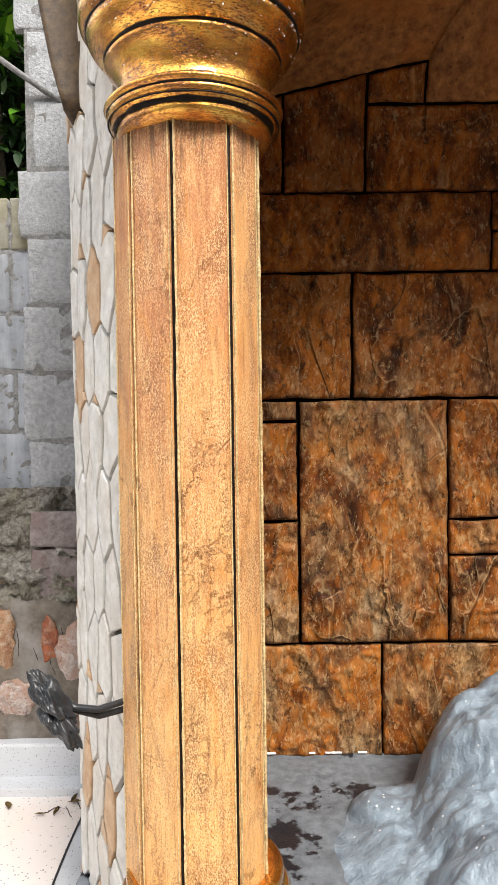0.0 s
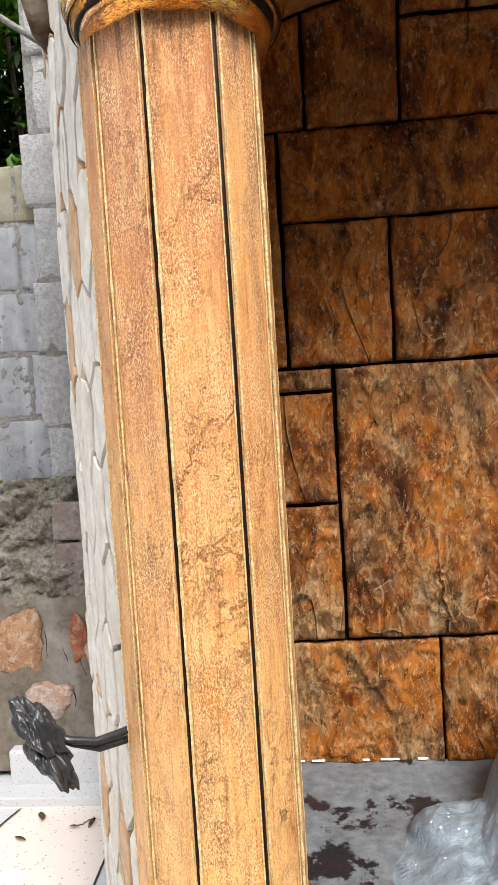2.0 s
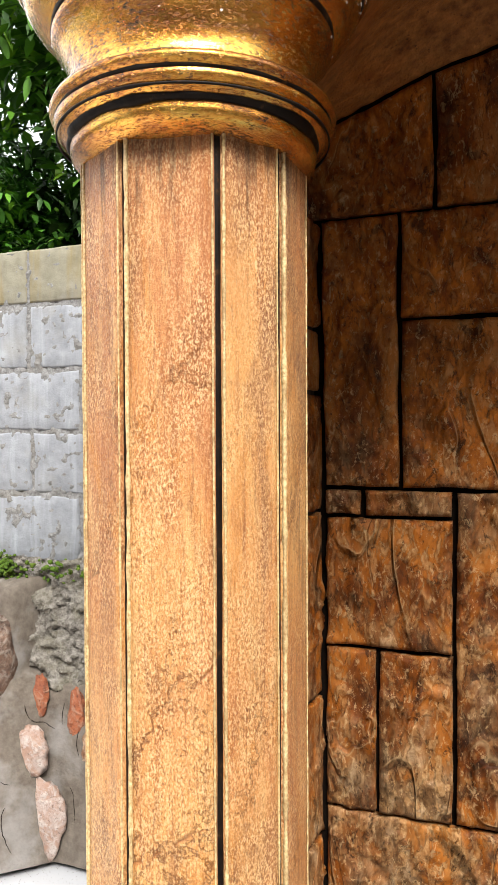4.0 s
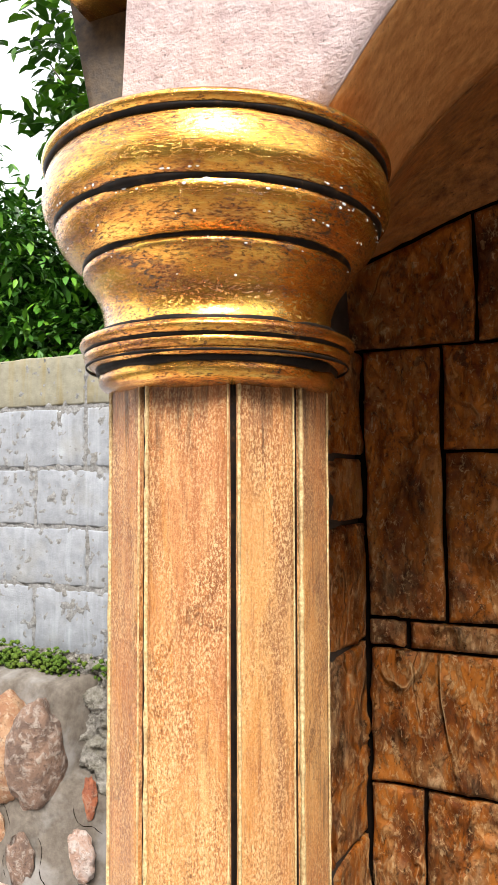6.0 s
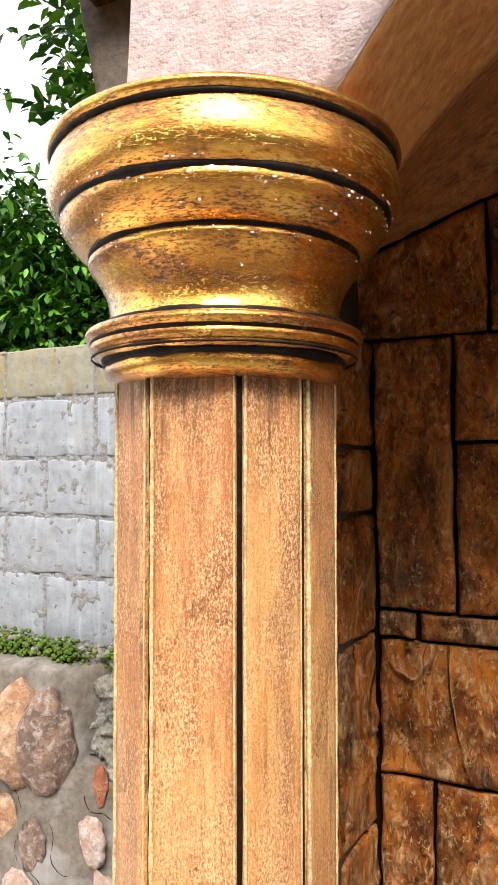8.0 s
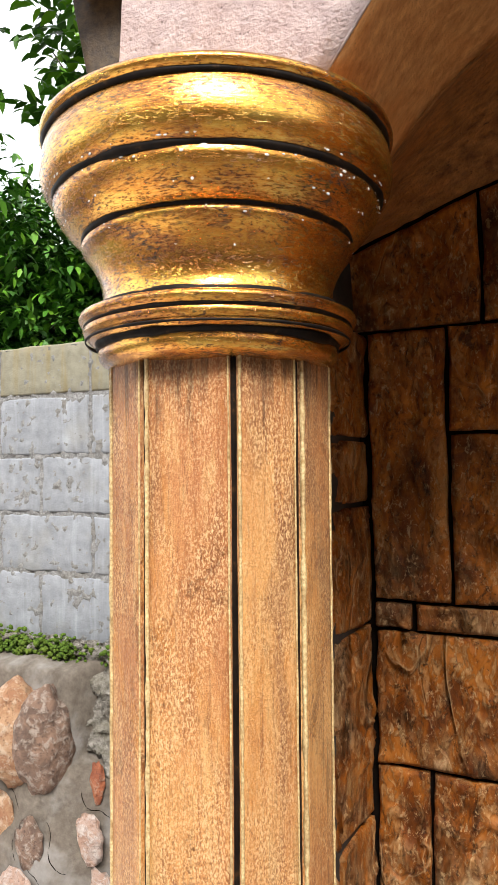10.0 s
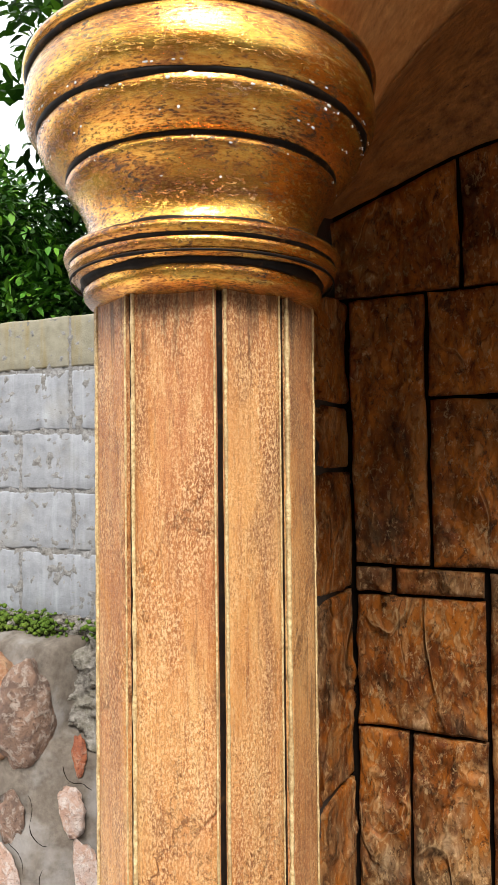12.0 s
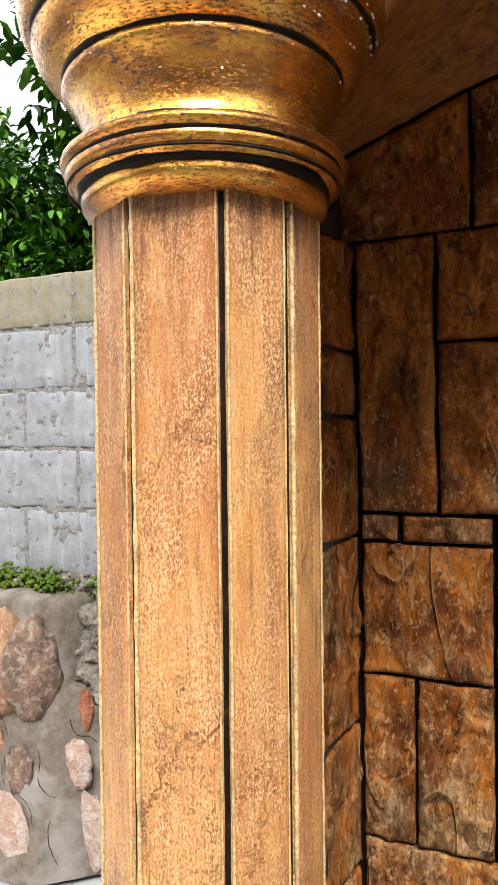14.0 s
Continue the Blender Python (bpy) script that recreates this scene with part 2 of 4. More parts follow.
def block_cement(name="block_cement", lo=(0.195, 0.207, 0.227), hi=(0.305, 0.32, 0.345), run=(0.46, 0.485, 0.53), stain=(0.25, 0.235, 0.19)):
    """old grey cement blocks with pale runs down their faces"""
    n = Nodes(name)
    p = n.shifted(n.co, 4.0)
    b = n.noise(p, 26.0, 7, 0.65)
    c = n.noise(p, 170.0, 4, 0.65)
    runs = n.noise(n.scaled((16, 16, 1.3)), 1.0, 5, 0.6, 0.3)
    col = n.ramp(b, (0.3, lo), (0.7, hi))
    col = n.mix(n.math("MULTIPLY", n.ramp(runs, (0.50, 0.0), (0.66, 1.0)), 0.5), col, run)
    col = n.mix(n.math("MULTIPLY", n.ramp(n.noise(p, 5.0, 5, 0.6), (0.55, 0.0), (0.7, 1.0)), 0.4), col, stain)
    return n.finish(col, 0.9, n.math("ADD", n.math("MULTIPLY", b, 0.4), n.math("MULTIPLY", c, 0.6)), 0.003, 0.8)


def leaf_green(name, lo, hi):
    n = Nodes(name)
    r = n.island()
    col = n.ramp(r, (0.0, lo), (0.7, hi), (0.97, (hi[0] * 1.9, hi[1] * 1.4, hi[2])))
    n.finish(col, 0.45, spec=0.3)
    n.out.inputs["Transmission Weight"].default_value = 0.0
    n.out.inputs["Subsurface Weight"].default_value = 0.0
    return n.m


def scored_mortar():
    """brown-grey mortar between rubble, with limy patches"""
    n = Nodes("scored_mortar")
    b = n.noise(n.co, 34.0, 7, 0.65)
    c = n.noise(n.co, 130.0, 4, 0.6)
    col = n.ramp(b, (0.3, (0.085, 0.068, 0.052)), (0.7, (0.18, 0.152, 0.124)))
    col = n.mix(n.math("MULTIPLY", n.ramp(n.noise(n.co, 5.0, 5, 0.6), (0.5, 0.0), (0.64, 1.0)), 0.5), col, (0.34, 0.33, 0.32))
    return n.finish(col, 0.9, n.math("ADD", n.math("MULTIPLY", b, 0.6), n.math("MULTIPLY", c, 0.4)), 0.006, 0.8)


def rubble_stone_mat(name, base, deep, pale):
    """a field stone: two blotchy tints, limy smears and dark pits"""
    n = Nodes(name)
    p = n.shifted(n.co, 6.0)
    b = n.noise(p, 38.0, 8, 0.7, 0.5)
    col = n.mix(n.ramp(n.noise(p, 16.0, 7, 0.66, 0.8), (0.42, 0.0), (0.58, 1.0)), deep, base)
    col = n.mix(n.math("MULTIPLY", n.ramp(b, (0.50, 0.0), (0.60, 1.0)), 0.7), col, pale)
    col = n.mix(n.math("MULTIPLY", n.ramp(n.noise(p, 110.0, 6, 0.7), (0.36, 1.0), (0.44, 0.0)), 0.7), col, tuple(v * 0.35 for v in deep))
    return n.finish(col, 0.85, b, 0.02, 1.0)


def rock_paint():
    """glossy blue-grey paint over trowelled cement, with a few white flecks"""
    n = Nodes("rock_paint")
    a = n.noise(n.co, 5.0, 6, 0.6, 0.6)
    b = n.noise(n.scaled((1, 1, 0.6), (25, 0, 20)), 36.0, 6, 0.55, 0.3)
    c = n.noise(n.co, 150.0, 4, 0.6)
    col = n.ramp(b, (0.3, (0.175, 0.225, 0.275)), (0.7, (0.325, 0.395, 0.46)))
    col = n.mix(n.math("MULTIPLY", n.ramp(a, (0.5, 0.0), (0.65, 1.0)), 0.5), col, (0.15, 0.178, 0.205))
    col = n.mix(n.ramp(n.cells(n.co, 38.0), (0.09, 1.0), (0.12, 0.0)), col, n.ramp(a, (0.5, (0.26, 0.29, 0.32)), (0.54, (0.78, 0.80, 0.82))))
    return n.finish(col, n.ramp(c, (0.3, 0.24), (0.7, 0.50)), n.math("ADD", n.math("MULTIPLY", b, 0.70), n.math("MULTIPLY", c, 0.30)), 0.012, 0.8, coat=0.15)


def terrazzo(name="terrazzo", one=(0.68, 0.63, 0.60), two=(0.68, 0.585, 0.53), chips=75.0):
    """pale ground with dark chips"""
    n = Nodes(name)
    c = n.noise(n.co, 120.0, 3, 0.5)
    big = n.noise(n.co, 2.0, 4, 0.5)
    chip = n.cells(n.co, chips)
    col = n.mix(n.ramp(big, (0.45, 0.0), (0.6, 1.0)), one, two)
    col = n.mix(n.ramp(chip, (0.13, 1.0), (0.19, 0.0)), col, (0.16, 0.145, 0.14))
    return n.finish(col, n.ramp(c, (0.3, 0.35), (0.7, 0.5)), c, 0.0005, 0.3)


def wet_cement():
    """grey-painted cement floor with dark damp patches"""
    n = Nodes("wet_cement")
    a = n.noise(n.co, 7.0, 8, 0.66, 0.2)
    b = n.noise(n.co, 38.0, 7, 0.7)
    col = n.ramp(b, (0.3, (0.082, 0.092, 0.104)), (0.7, (0.20, 0.220, 0.242)))
    damp = n.ramp(a, (0.42, 1.0), (0.45, 0.0))
    col = n.mix(damp, col, (0.012, 0.014, 0.019))
    return n.finish(col, n.mix(damp, n.ramp(b, (0.3, 0.5), (0.7, 0.75)), (0.3, 0.3, 0.3)), b, 0.004, 0.7)


DARKTRIM = plaster("dark_brown_paint", (0.022, 0.013, 0.007), (0.10, 0.060, 0.026), (0.05, 0.028, 0.012), 2.0, 0.6)
BEAD = plaster("worn_gilt", (0.34, 0.19, 0.06), (0.88, 0.70, 0.38), (0.22, 0.11, 0.04), 9.0, 0.35, 420.0, 0.0015, 0.8)
STONE, WOOD, GOLD, BLACK = stained_stone(), faux_wood(), gold_paint(), groove_black()
JOINT = plaster("dark_joint", (0.004, 0.003, 0.002), (0.010, 0.006, 0.004), (0.007, 0.004, 0.003), 1.0, 1.0, spec=0.08)
SOFFIT = plaster("brown_render", (0.42, 0.165, 0.040), (0.80, 0.42, 0.150), (0.66, 0.25, 0.055), 2.0, 0.7, 260.0, 0.006, 0.7)
VAULT = plaster("ochre_vault_render", (0.13, 0.042, 0.008), (0.56, 0.235, 0.062), (0.48, 0.145, 0.020), 1.2, 0.6, 90.0, 0.014, 0.85)
PINK = plaster("pale_pink_render", (0.36, 0.275, 0.27), (0.62, 0.51, 0.50), (0.50, 0.35, 0.31), 2.2, 0.85, 240.0, 0.008, 0.85)
CREAM = plaster("cream_stone", (0.46, 0.44, 0.405), (0.70, 0.69, 0.66), (0.54, 0.46, 0.37), 1.0, 0.8, 120.0, 0.003, 0.3)
TAN = plaster("tan_stone", (0.40, 0.24, 0.13), (0.56, 0.40, 0.26), (0.50, 0.40, 0.30), 1.0, 0.8, 120.0, 0.003, 0.3)
GREYJOINT = plaster("grey_joint", (0.025, 0.021, 0.018), (0.075, 0.062, 0.052), (0.04, 0.03, 0.022))
BLOCK = block_cement()
ROUGHBLOCK = plaster("rough_cement_block", (0.25, 0.254, 0.26), (0.47, 0.477, 0.49), (0.38, 0.38, 0.38), 2.5, 0.95, 110.0, 0.014, 0.5)
MORTAR = plaster("old_mortar", (0.13, 0.128, 0.125), (0.31, 0.308, 0.305), (0.17, 0.155, 0.13), 3.0, 0.95, 120.0, 0.010, 0.7)
ROUGH = plaster("rough_mortar", (0.09, 0.080, 0.066), (0.38, 0.355, 0.315), (0.15, 0.135, 0.07), 2.2, 0.95, 95.0, 0.03, 0.9)
RUBBLE = rubble_stone_mat("tan_field_stone", (0.46, 0.275, 0.155), (0.34, 0.165, 0.085), (0.60, 0.47, 0.35))
PALE_RUBBLE = rubble_stone_mat("pale_pink_field_stone", (0.52, 0.41, 0.36), (0.46, 0.29, 0.215), (0.66, 0.60, 0.56))
RED_RUBBLE = rubble_stone_mat("brick_red_field_stone", (0.42, 0.13, 0.055), (0.27, 0.085, 0.045), (0.46, 0.28, 0.19))
RUST = rubble_stone_mat("brown_boulder", (0.27, 0.165, 0.115), (0.15, 0.095, 0.070), (0.46, 0.39, 0.33))
BEDDING = scored_mortar()
BRICK = plaster("weathered_brick", (0.13, 0.10, 0.095), (0.30, 0.265, 0.255), (0.17, 0.11, 0.10), 2.0, 0.95, 90.0, 0.006)
CAPMOSS = block_cement("stained_coping", (0.19, 0.175, 0.125), (0.285, 0.27, 0.205), (0.25, 0.175, 0.040), (0.34, 0.34, 0.33))
MOSS = plaster("moss", (0.03, 0.075, 0.006), (0.12, 0.20, 0.018), (0.15, 0.19, 0.025), 4.0, 1.0, 300.0, 0.01)
PAVING = plaster("grey_paving", (0.21, 0.195, 0.178), (0.34, 0.32, 0.295), (0.28, 0.245, 0.21), 1.0, 0.9)
FLOORGREY, TERRAZZO = wet_cement(), terrazzo()
ROCK = rock_paint()
GRANITE = terrazzo("speckled_cement", (0.54, 0.55, 0.575), (0.46, 0.47, 0.49), 110.0)
WHITE = plaster("white_paint", (0.75, 0.76, 0.78), (0.85, 0.86, 0.88), (0.8, 0.8, 0.8), 1.0, 0.4, 200.0, 0.0005, 0.0)
PLASTIC = plaster("black_plastic", (0.014, 0.015, 0.017), (0.03, 0.032, 0.036), (0.02, 0.022, 0.026), 2.0, 0.32, 100.0, 0.002, 0.0)
BARK = plaster("bark", (0.05, 0.035, 0.025), (0.12, 0.09, 0.065), (0.08, 0.07, 0.05), 4.0, 0.95, 80.0, 0.01)
LEAF = leaf_green("broad_leaf", (0.014, 0.050, 0.004), (0.085, 0.22, 0.016))
LEAF2 = leaf_green("hedge_leaf", (0.010, 0.040, 0.005), (0.070, 0.215, 0.020))
# near-black leaf green: the shade deep in the foliage is put into the colour
LEAF3 = leaf_green("shaded_leaf", (0.003, 0.012, 0.002), (0.016, 0.048, 0.007))
EARTH = plaster("earth", (0.06, 0.05, 0.035), (0.14, 0.12, 0.08), (0.06, 0.08, 0.03), 1.0, 0.95, 60.0, 0.01)


# ---- building helpers ----
def mesh_of(name, bm, material, smooth=True):
    me = bpy.data.meshes.new(name)
    bmesh.ops.recalc_face_normals(bm, faces=bm.faces)
    bm.to_mesh(me)
    bm.free()
    me.materials.append(material)
    if smooth:
        me.shade_smooth()
    return me


def part(name, bm, material, parent=None, label="", smooth=True, kind=""):
    ob = new(name, mesh_of(name, bm, material, smooth))
    if parent is not None:
        ob.parent = parent
    return tagged(ob, label, kind=kind)


def thing(name, label, category, group="", kind=""):
    return tagged(new(name), label, category, group, kind)


def loft(rows, close_u=False, cap=False, close_v=False):
    """a skin over rows of points of equal count; close_u joins each row's end to its start"""
    bm = bmesh.new()
    vs = [[bm.verts.new(p) for p in row] for row in rows]
    nr, nc = len(vs), len(vs[0])
    for i in range(nr if close_v else nr - 1):
        for j in range(nc if close_u else nc - 1):
            a, b = vs[i], vs[(i + 1) % nr]
            bm.faces.new((a[j], a[(j + 1) % nc], b[(j + 1) % nc], b[j]))
    if cap:
        bm.faces.new(vs[0][::-1])
        bm.faces.new(vs[-1])
    return bm


def box(bm, lo, hi, m=None):
    pts = [(x, y, z) for x in (lo[0], hi[0]) for y in (lo[1], hi[1]) for z in (lo[2], hi[2])]
    vs = [bm.verts.new(m @ Vector(p) if m else p) for p in pts]
    for f in ((0, 1, 3, 2), (4, 6, 7, 5), (0, 4, 5, 1), (2, 3, 7, 6), (0, 2, 6, 4), (1, 5, 7, 3)):
        bm.faces.new([vs[i] for i in f])
    return bm


def soft_box(lo, hi, edge=0.004, m=None, seg=2):
    bm = box(bmesh.new(), lo, hi, m)
    bmesh.ops.bevel(bm, geom=list(bm.edges), offset=edge, segments=seg, affect="EDGES", profile=0.5)
    return bm


def tube(path, r, n=8):
    rows = []
    pts = [Vector(p) for p in path]
    for i, p in enumerate(pts):
        d = (pts[min(i + 1, len(pts) - 1)] - pts[max(i - 1, 0)]).normalized()
        a = d.orthogonal().normalized()
        b = d.cross(a)
        rr = r[i] if isinstance(r, (list, tuple)) else r
        rows.append([p + (a * math.cos(k * math.tau / n) + b * math.sin(k * math.tau / n)) * rr for k in range(n)])
    return loft(rows, close_u=True, cap=True)


def fbm(p, s, seed=0.0, octaves=4):
    return noise.fractal(Vector(p) * s + Vector((seed, seed * 1.7, -seed)), 0.9, 2.1, octaves)


# ---- grounds ----
bm = bmesh.new()
box(bm, (-400, -400, -0.5), (400, 400, -0.03))
part("ground", bm, EARTH, label="brown earth reaching to the horizon", kind="structure", smooth=False)
bm = soft_box((-2.6, -3.5, -0.029), (1.6, 2.02, 0.0), 0.002)
terrace = tagged(part("floor", bm, TERRAZZO, kind="structure", smooth=False), "pale pinkish terrazzo terrace floor with dark chips")

# grotto floor: uneven grey cement
rows = [[(x, y, 0.178 + 0.008 * fbm((x, y, 0), 7, 3)) for x in np.linspace(-0.36, 1.62, 80)] for y in np.linspace(0.96, 1.93, 50)]
bm = loft(rows)
part("floor_grotto", bm, FLOORGREY, label="uneven grey cement floor with damp patches", kind="structure")
bm = soft_box((-0.36, 0.955, 0.0), (1.62, 1.95, 0.165), 0.01)
part("plinth", bm, FLOORGREY, label="low grey cement plinth under the alcove", kind="structure", smooth=False)


# unseen walls added behind and beside the view to hold back low sky light
bm = soft_box((-5.0, -4.2, 0.0), (5.0, -4.0, 4.4), 0.01)
part("wall_opposite", bm, ROUGH, label="unseen dark wall added to hold back low sky light", kind="structure", smooth=False)
bm = soft_box((3.2, -4.0, 0.0), (3.4, 4.0, 2.6), 0.01)
part("wall_yard_side", bm, ROUGH, label="unseen dark wall added to hold back low sky light", kind="structure", smooth=False)
# unseen paving, added; its grey is chosen for the light it bounces upward
bm = soft_box((-0.42, -4.0, -0.029), (3.2, 0.95, 0.002), 0.002)
part("pavement", bm, PAVING, label="unseen grey paving in front of the alcove, toned to limit bounced light", kind="structure", smooth=False)


# ---- alcove walls of stamped stone ----
VZ, VR = 1.72, 0.62


def back_at(x, v, out=0.0):
    """a point of the back wall: x along, v up; it leans, then bends forward into the vault"""
    y = 1.892 - 0.04 * min(max((v - 1.1) / 0.5, 0), 1)
    if v <= VZ:
        return Vector((x, y - out, v))
    a = min((v - VZ) / VR, math.pi / 2)
    return Vector((x, y - (VR) * (1 - math.cos(a)) - out * math.cos(a), VZ + VR * math.sin(a) - out * math.sin(a)))


def side_at(u, v, out=0.0):
    """a point of the side wall: u metres forward from the corner"""
    x0 = -0.149 - 0.15 * u
    y = 1.90 - u
    if v <= VZ:
        return Vector((x0 + out, y, v))
    a = min((v - VZ) / VR, math.pi / 2)
    return Vector((x0 + VR * (1 - math.cos(a)) + out * math.cos(a), y, VZ + VR * math.sin(a) - out * math.sin(a)))


def stone_block(at, a0, a1, v0, v1, parent, seed, gap=0.0046, thick=0.016, mat=None):
    """one stamped stone: a rough slab with worn edges and slate ridges, on the surface 'at'"""
    (b0, b1), (t0, t1) = [w if isinstance(w, tuple) else (w, w) for w in (v0, v1)]
    na, nv = max(6, int((a1 - a0) / 0.0075)), max(6, int((t0 - b0) / 0.0075))
    pick = random.Random(seed)
    flat_way = (a1 - a0) > 1.5 * (t0 - b0)
    veins = [(pick.uniform(0.05, 0.95), pick.uniform(-0.6, 0.6), pick.uniform(0.003, 0.0075), pick.uniform(0, 9), pick.uniform(0.1, 0.7), pick.uniform(0.25, 0.6)) for _ in range(max(2, int(9 * max(a1 - a0, t0 - b0))))]
    drift = {}
    rows = []
    for j in range(-1, nv + 2):
        row = []
        for i in range(-1, na + 2):
            fi, fj = min(max(i / na, 0), 1), min(max(j / nv, 0), 1)
            v0, v1 = b0 + (b1 - b0) * fi, t0 + (t1 - t0) * fi
            a, v = a0 + gap + (a1 - a0 - 2 * gap) * fi, v0 + gap + (v1 - v0 - 2 * gap) * fj
            wob = 0.0035
            a += wob * fbm((a, v, seed), 9, 5, 3)
            v += wob * fbm((a, v, seed), 9, 11, 3)
            d = min(fi * (a1 - a0), (1 - fi) * (a1 - a0), fj * (v1 - v0), (1 - fj) * (v1 - v0))
            q = Vector((a * 1.0, v * 0.65, seed * 3.1))
            ridge = 1 - abs(fbm(q + Vector((0.3 * v, 0, 0)), 7.5, seed, 3))
            h = thick + 0.003 * fbm(q, 6, seed, 4) + 0.0022 * fbm(q, 30, seed, 3) + 0.008 * max(0.0, ridge - 0.88) / 0.12
            along, over, reach, span = (fi, fj, t0 - b0, a1 - a0) if flat_way else (fj, fi, a1 - a0, t0 - b0)
            for at0, slope, tall, sd, begin, size in veins:
                if begin - 0.1 < along < begin + size:
                    if (sd, along) not in drift:
                        drift[sd, along] = slope * (along - 0.5) * span * 0.4 + 0.05 * fbm((along * span, sd, 0), 7, sd, 4)
                    off = (over - at0) * reach - drift[sd, along]
                    fade = min(1, max(0, (along - begin + 0.1) / 0.1), max(0, (begin + size - along) / 0.15))
                    if abs(off) < 0.05:
                        h += tall * fade * (math.exp(-(off / 0.0045) ** 2) + (0.7 * math.exp(-off / 0.022) if off > 0 else 0.0))
            h -= 0.004 * max(0, 1 - d / 0.007) ** 2
            if i < 0 or j < 0 or i > na or j > nv:
                h = -0.006
            row.append(at(a, v, h))
        rows.append(row)
    bm = loft(rows)
    return part("stone_block", bm, mat or STONE, parent)


rows = [[back_at(x, v) + Vector((0, 0.003, 0)) for x in (-0.4, 1.62)] for v in [0.16, 0.6, 1.1, 1.3, 1.6, 1.72] + [1.72 + VR * k / 10 * math.pi / 2 for k in range(1, 11)]]
rows += [[(x, 1.1, VZ + VR + 0.15) for x in (-0.4, 1.62)], [(x, 2.1, VZ + VR + 0.15) for x in (-0.4, 1.62)], [(x, 2.1, 0.0) for x in (-0.4, 1.62)]]
wall_back = part("wall_back", loft(rows), JOINT, label="stained brown stamped-stone back wall bending into a vault", kind="structure")
X0, X1 = -0.1285, 1.6
BACK = [
    (X0, 0.361, 0.17, 0.4875), (0.361, 0.80, 0.17, 0.4875), (0.80, X1, 0.17, 0.4875),
    (X0, -0.0186, 0.4875, 0.83), (-0.0186, 0.135, 0.4875, 0.83), (X0, 0.135, 0.83, 1.105),
    (X0, -0.049, 1.105, 1.163), (-0.049, 0.135, 1.105, 1.163), (0.135, 0.548, 0.4875, 1.163),
    (0.548, 0.80, 0.83, 1.163), (0.548, 0.72, 0.73, 0.83), (0.72, 1.05, 0.73, 0.83), (0.548, 1.05, 0.4875, 0.73),
    (0.80, 1.05, 0.83, 1.163), (1.05, X1, 0.4875, 1.163),
    (X0, 0.03, 1.163, 1.7125), (0.03, 0.283, 1.163, 1.5025), (0.283, 0.85, 1.163, 1.5025), (0.85, X1, 1.163, 1.5025),
    (0.03, 0.657, 1.5025, 1.7125), (0.657, 1.0, 1.5025, 1.607), (0.657, 1.0, 1.607, 1.7125), (1.0, X1, 1.5025, 1.7125),
    (X0 - 0.12, 0.10, 1.7125, (1.845, 1.962)), (0.10, 0.318, 1.7125, (1.962, 2.01)), (0.318, 0.80, 1.7125, 1.935), (0.80, X1, 1.7125, 1.935),
    (0.318, 0.47, 1.935, (2.01, 2.035)), (0.47, 0.9, 1.935, 2.25), (0.9, X1, 1.935, 2.25),
    (0.47, 0.85, 2.25, 2.68), (0.85, X1, 2.25, 2.68),
]
for k, b in enumerate(BACK):
    stone_block(back_at, *b, wall_back, k + 1.0, mat=VAULT if b[3] in (2.25, 2.68) else STONE)

vs_list = [0.16, 0.8, 1.5, 1.705]
rows = [[side_at(u, v) for u in (-0.05, 0.3, 0.62)] for v in vs_list]
wall_side = part("wall_side", loft(rows), JOINT, label="stained brown stamped-stone side wall of the alcove", kind="structure")
for k, (v0, v1) in enumerate(((0.17, 0.42), (0.42, 0.72), (0.72, 1.112), (1.112, 1.362), (1.362, 1.494), (1.494, 1.7125))):
    cut = (0.30, 0.24, 0.34, 0.28, 0.22, 0.36)[k]
    stone_block(side_at, 0.004, cut, v0, v1, wall_side, 50.0 + k)
    stone_block(side_at, cut, 0.62, v0, v1, wall_side, 70.0 + k)
bm = soft_box((1.60, 0.95, 0.0), (1.75, 2.1, 2.6), 0.01)
part("wall_far_side", bm, SOFFIT, label="plain brown rendered wall closing the alcove", kind="structure", smooth=False)

# ---- clad pier behind the column ----
PIER = [(-0.150, 1.125), (-0.198, 1.122), (-0.226, 1.160), (-0.257, 1.22), (-0.302, 1.31), (-0.352, 1.42), (-0.376, 1.60), (-0.38, 1.90)]
plen = [0.0]
for (ax, ay), (bx, by) in zip(PIER, PIER[1:]):
    plen.append(plen[-1] + math.hypot(bx - ax, by - ay))


def pier_at(a, z, out=0.0):
    x, y = np.interp(a, plen, [p[0] for p in PIER]), np.interp(a, plen, [p[1] for p in PIER])
    x2, y2 = np.interp(a + 0.02, plen, [p[0] for p in PIER]), np.interp(a + 0.02, plen, [p[1] for p in PIER])
    x1, y1 = np.interp(a - 0.02, plen, [p[0] for p in PIER]), np.interp(a - 0.02, plen, [p[1] for p in PIER])
    d = Vector((x2 - x1, y2 - y1, 0)).normalized()
    return Vector((x, y, z)) + Vector((-d.y, d.x, 0)) * out


rows = []
for z in (0.0, 0.8, 1.6, 2.6):
    row = [pier_at(a, z) for a in np.linspace(0, plen[-1], 40)]
    row += [Vector((-0.145, 1.93, z)), Vector((-0.17, 1.6, z)), Vector((-0.22, 1.3, z)), Vector((-0.15, 1.2, z))]
    rows.append(row)
pier = part("wall_pier", loft(rows, close_u=True, cap=True), GREYJOINT, label="curved pier clad in pale irregular flat stones", kind="structure")
SW, SH = 0.084, 0.18
rnd = random.Random(5)
jit = {}


